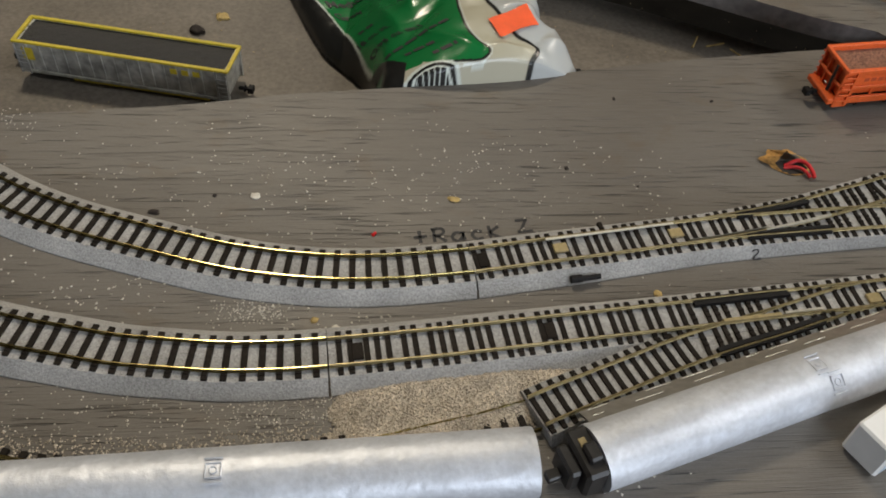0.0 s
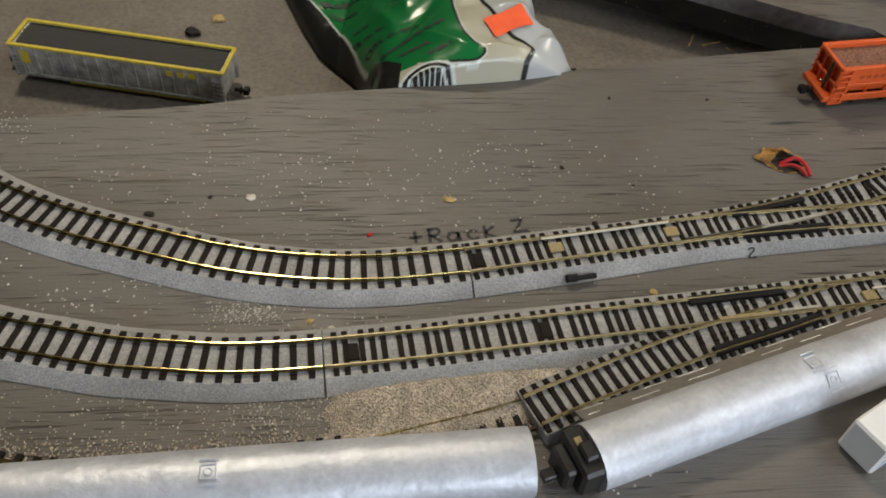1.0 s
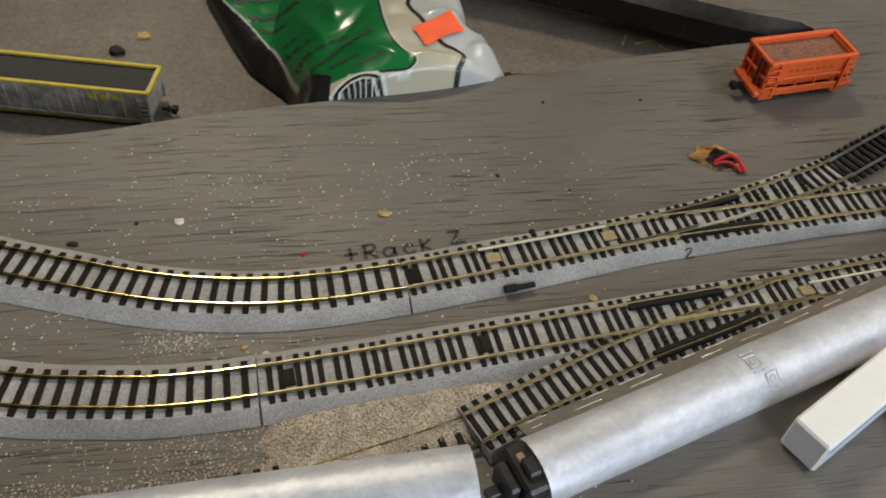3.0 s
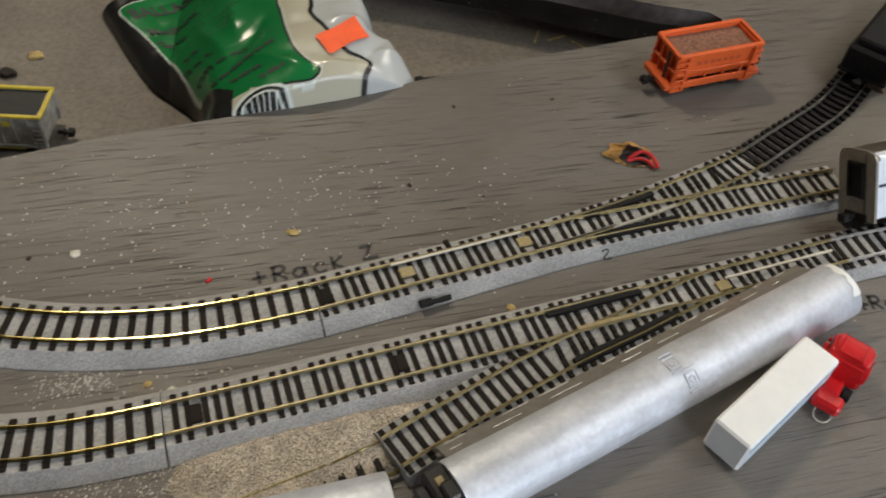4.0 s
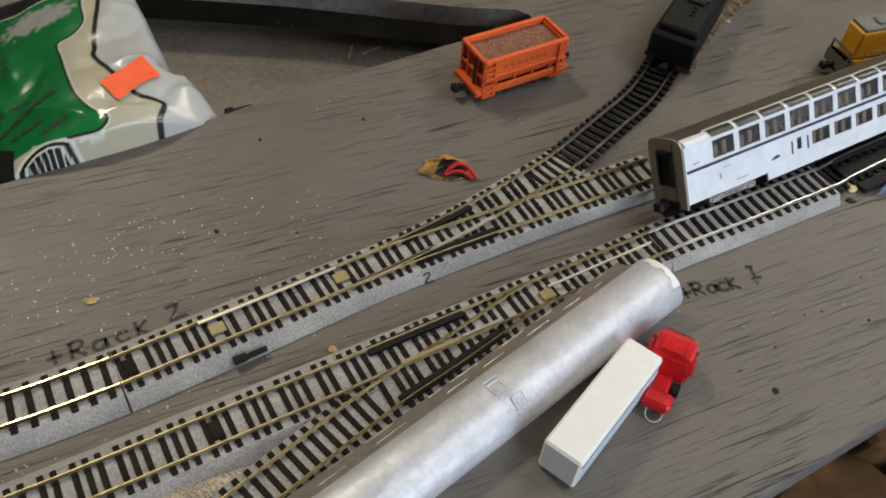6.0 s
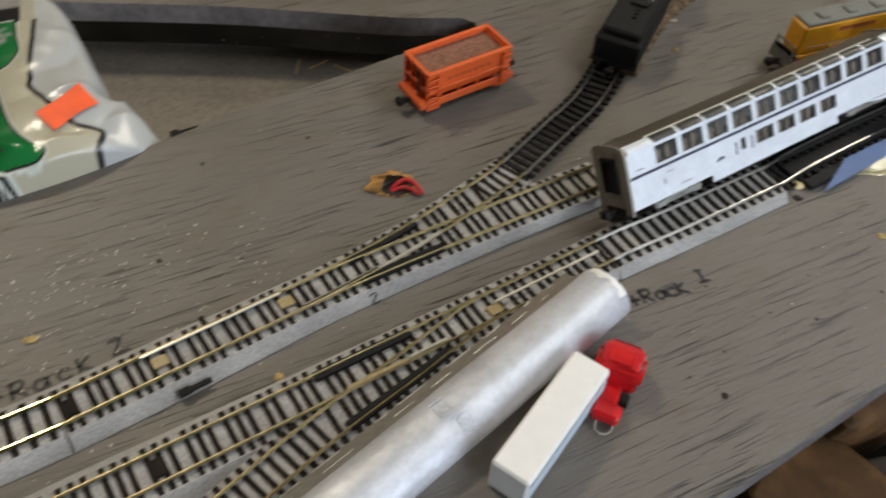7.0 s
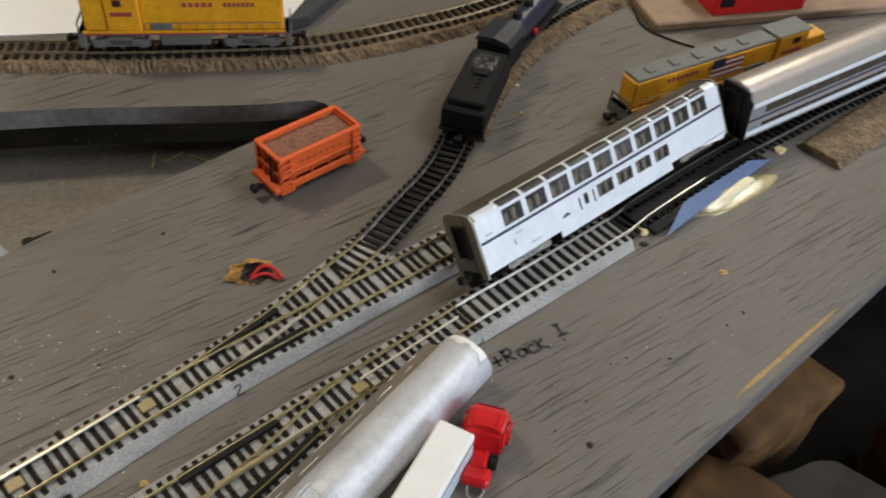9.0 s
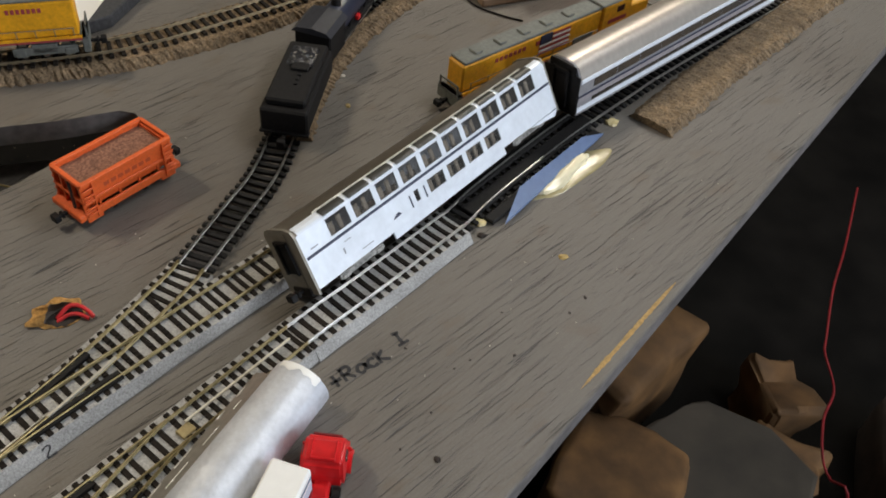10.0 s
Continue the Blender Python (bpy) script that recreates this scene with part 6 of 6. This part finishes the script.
sticker = part("price_sticker", bm, material("fluorescent_orange_paper", (0.95, 0.12, 0.03), 0.6, 0, 200, 0.08), bag, "blank fluorescent orange price sticker", smooth=True)
strap = part("black_strap", boxes((-0.0075, 0.0075, -0.0017, 0.0017, 0, 0.0034), (-0.0075, -0.0025, -0.0024, 0.0024, 0, 0.0042), bevel=0.0007), M_BLACK)
strap.matrix_world = pose(0.0700, 0.4690, -0.036, 0, 0, 12)
tagged(strap, "small black plastic strap beside the bag", "strap")

# straw splinters in the gap
for i, (x, y, rz) in enumerate(((0.163, 0.5045, -48), (0.150, 0.512, 25), (0.138, 0.513, 70))):
    ob = part("wood_splinter", boxes((-0.0065, 0.0065, -0.0006, 0.0006, 0, 0.0009), bevel=0.0003), M_STRAW)
    ob.matrix_world = pose(x, y, -0.036, 0, 0, rz)
    tagged(ob, "straw coloured wood splinter on lower board", "splinter", "wood splinters")

# ---- behind the back track ----
sheet = part("paper_sheet", outline_sheet([(-0.25, 0.735), (0.078, 0.6150), (0.2364, 0.5690), (0.330, 0.668), (0.10, 0.85), (-0.25, 0.90)], 0.0, 0.0012, 0.0003), material("white_paper", (0.82, 0.80, 0.77), 0.7, 0, 60, 0.02))
tagged(sheet, "large white sheet of paper behind the track", "paper")
# Low dark grey block filling the triangle at the paper's corner.
wedge = part("foam_wedge", outline_sheet([(0.2375, 0.5620), (0.252, 0.5635), (0.300, 0.602), (0.282, 0.612)], 0.0005, 0.008, 0.001), material("matt_dark_grey", (0.045, 0.044, 0.046), 0.9, 0, 500, 0.3))
tagged(wedge, "low dark grey wedge beside the paper", "foam")
M_PLANK = material("tan_planed_wood", (0.30, 0.205, 0.135), 0.65, 0, 120, 0.12, 0.2, 300, 0.1, 30)
plank = part("wood_plank", boxes((-0.085, 0.11, -0.022, 0.028, 0, 0.006), bevel=0.0010), M_PLANK)
plank.matrix_world = pose(0.5450, 0.4830, 0, 0, 0, -12)
tagged(plank, "tan wooden plank lying on the board", "plank")
house = thing("toy_building", "red toy building with cream roof on plank", "toy building", at=pose(0.536, 0.485, 0.006, 0, 0, -12))
part("wall", boxes((-0.034, 0.034, -0.018, 0.018, 0, 0.016), bevel=0.0006), M_RED, house, "red plastic wall")
bm = bmesh.new()
prism(bm, [(-0.021, 0.0155), (0.021, 0.0155), (0.0, 0.0240)], "x", -0.012, 0.030)
part("roof", bm, material("cream_card", (0.78, 0.74, 0.60), 0.6, 0, 80, 0.05), house, "cream card roof")
part("window", boxes((-0.030, -0.020, -0.0184, -0.0178, 0.006, 0.013)), M_BLACK, house, "dark window")
cable("thin_cable", [(0.462, 0.510, 0.0007), (0.4590, 0.5020, 0.0007), (0.4545, 0.4900, 0.0007), (0.4560, 0.4780, 0.0007), (0.4630, 0.4640, 0.0007), (0.4700, 0.4540, 0.0007)], 0.0006, M_BLACK, "thin dark cable lying on the board", "cable")

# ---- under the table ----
# Near-black floor colour stands in for the darkness under the table.
M_FLOOR = material("near_black_floor", (0.008, 0.007, 0.006), 0.95, 0, 12, 0.4, 0.3, 40, 0.3, 3, spec=0.1)
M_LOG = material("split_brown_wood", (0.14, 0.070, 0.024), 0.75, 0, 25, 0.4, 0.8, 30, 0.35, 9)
M_STONE = material("grey_brown_slab", (0.052, 0.041, 0.029), 0.85, 0, 20, 0.2, 0.4, 40, 0.15, 7)


def lump(name, at, sx, sy, sz, mat, label, category, seed, rough=0.18):
    bm = bmesh.new()
    made = box(bm, -1, 1, -1, 1, -1, 1, 0.22, None, 3)
    bmesh.ops.subdivide_edges(bm, edges=list(bm.edges), cuts=2, use_grid_fill=True)
    for v in bm.verts:
        f = 1 + rough * noise.noise(v.co * 0.9 + Vector((seed * 5.3, 0, 0))) + rough * 0.3 * noise.noise(v.co * 4 + Vector((seed, 0, 0)))
        v.co = Vector((v.co.x * sx * f, v.co.y * sy * f, v.co.z * sz * f))
    low = min(v.co.z for v in bm.verts)
    ob = part(name, bm, mat, smooth=True)
    ob.matrix_world = at
    return tagged(ob, label, category)


FLOOR_Z = -0.75
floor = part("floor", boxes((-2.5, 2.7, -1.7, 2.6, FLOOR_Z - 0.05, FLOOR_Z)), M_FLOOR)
tagged(floor, "floor below the table, its shade put into the colour", "floor", kind="structure")
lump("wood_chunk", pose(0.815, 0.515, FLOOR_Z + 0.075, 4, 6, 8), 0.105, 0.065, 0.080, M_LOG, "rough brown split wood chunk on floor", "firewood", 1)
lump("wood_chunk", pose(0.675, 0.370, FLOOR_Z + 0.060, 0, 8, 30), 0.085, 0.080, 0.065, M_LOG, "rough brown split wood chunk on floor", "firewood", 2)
slab_out = [(0.716, 0.418), (0.790, 0.4150), (0.838, 0.4020), (0.852, 0.4085), (0.872, 0.398), (0.912, 0.321), (0.905, 0.240), (0.800, 0.190), (0.690, 0.300)]
slab = part("stone_slab", outline_sheet(slab_out, FLOOR_Z, -0.655, 0.006), M_STONE)
tagged(slab, "flat grey brown slab lying on the floor", "slab")
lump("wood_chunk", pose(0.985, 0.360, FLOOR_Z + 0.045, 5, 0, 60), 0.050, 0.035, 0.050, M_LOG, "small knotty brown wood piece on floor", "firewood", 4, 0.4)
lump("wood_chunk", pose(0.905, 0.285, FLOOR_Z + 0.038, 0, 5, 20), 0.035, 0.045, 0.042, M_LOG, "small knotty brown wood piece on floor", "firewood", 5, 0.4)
lump("dark_box", pose(1.05, 0.16, FLOOR_Z + 0.05, 0, 0, 35), 0.11, 0.07, 0.055, material("dark_brown_cloth", (0.05, 0.036, 0.028), 0.9, 0, 30, 0.3), "dark brown bundle on the floor", "bundle", 6, 0.15)
cable("red_wire", [(1.36, 0.530, -0.60), (1.2191, 0.4543, -0.60), (1.1341, 0.4128, -0.60), (1.0444, 0.3595, -0.60), (1.0223, 0.345, -0.60), (0.9816, 0.3006, -0.60), (0.9333, 0.2808, -0.60), (0.884, 0.246, -0.60), (0.8663, 0.2214, -0.60), (0.8635, 0.1954, -0.60), (0.855, 0.15, -0.75)],
      0.0017, material("dark_red_cable", (0.26, 0.012, 0.016), 0.5, 0, 60, 0.3), "long red wire hanging under the table", "wire", 6, 0.01)
for x, y in ((-0.55, 0.12), (-0.55, 1.0), (1.24, 1.05)):
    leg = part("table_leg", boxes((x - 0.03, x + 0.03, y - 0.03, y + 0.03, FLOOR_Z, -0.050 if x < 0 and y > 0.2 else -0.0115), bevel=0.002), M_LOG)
    tagged(leg, "square wooden table leg under layout board", "table leg", "table legs")
for x, y in ((0.46, 0.42), (-0.58, 0.25)):
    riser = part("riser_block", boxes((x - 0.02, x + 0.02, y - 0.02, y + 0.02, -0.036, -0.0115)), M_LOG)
    tagged(riser, "wooden riser block between the boards", "riser", "riser blocks")

# ---- the room ----
def wall(name, lo, hi, label):
    tagged(part(name, boxes((lo[0], hi[0], lo[1], hi[1], lo[2], hi[2])), M_WALL), label, "wall", kind="structure")


wall("wall_north", (-2.5, 2.6, FLOOR_Z), (2.7, 2.7, 1.75), "plain dim wall")
wall("wall_west", (-2.6, -1.7, FLOOR_Z), (-2.5, 2.6, 1.75), "plain dim wall")
wall("wall_east", (2.7, -1.7, FLOOR_Z), (2.8, 2.6, 1.75), "plain dim wall")
bm = bmesh.new()
pierced(bm, 5.2, 2.5, [(3.0, 4.4, 0.90, 2.0)], 0.1, -1.8, -2.5, FLOOR_Z)
tagged(part("wall_south", bm, M_WALL), "plain dim wall with a window opening", "wall", kind="structure")
ceiling = part("ceiling", boxes((-2.6, 2.8, -1.8, 2.7, 1.75, 1.85)), material("ceiling_paint", (0.30, 0.29, 0.27), 0.9, 0, 15, 0.05))
tagged(ceiling, "plain dim ceiling", "ceiling", kind="structure")
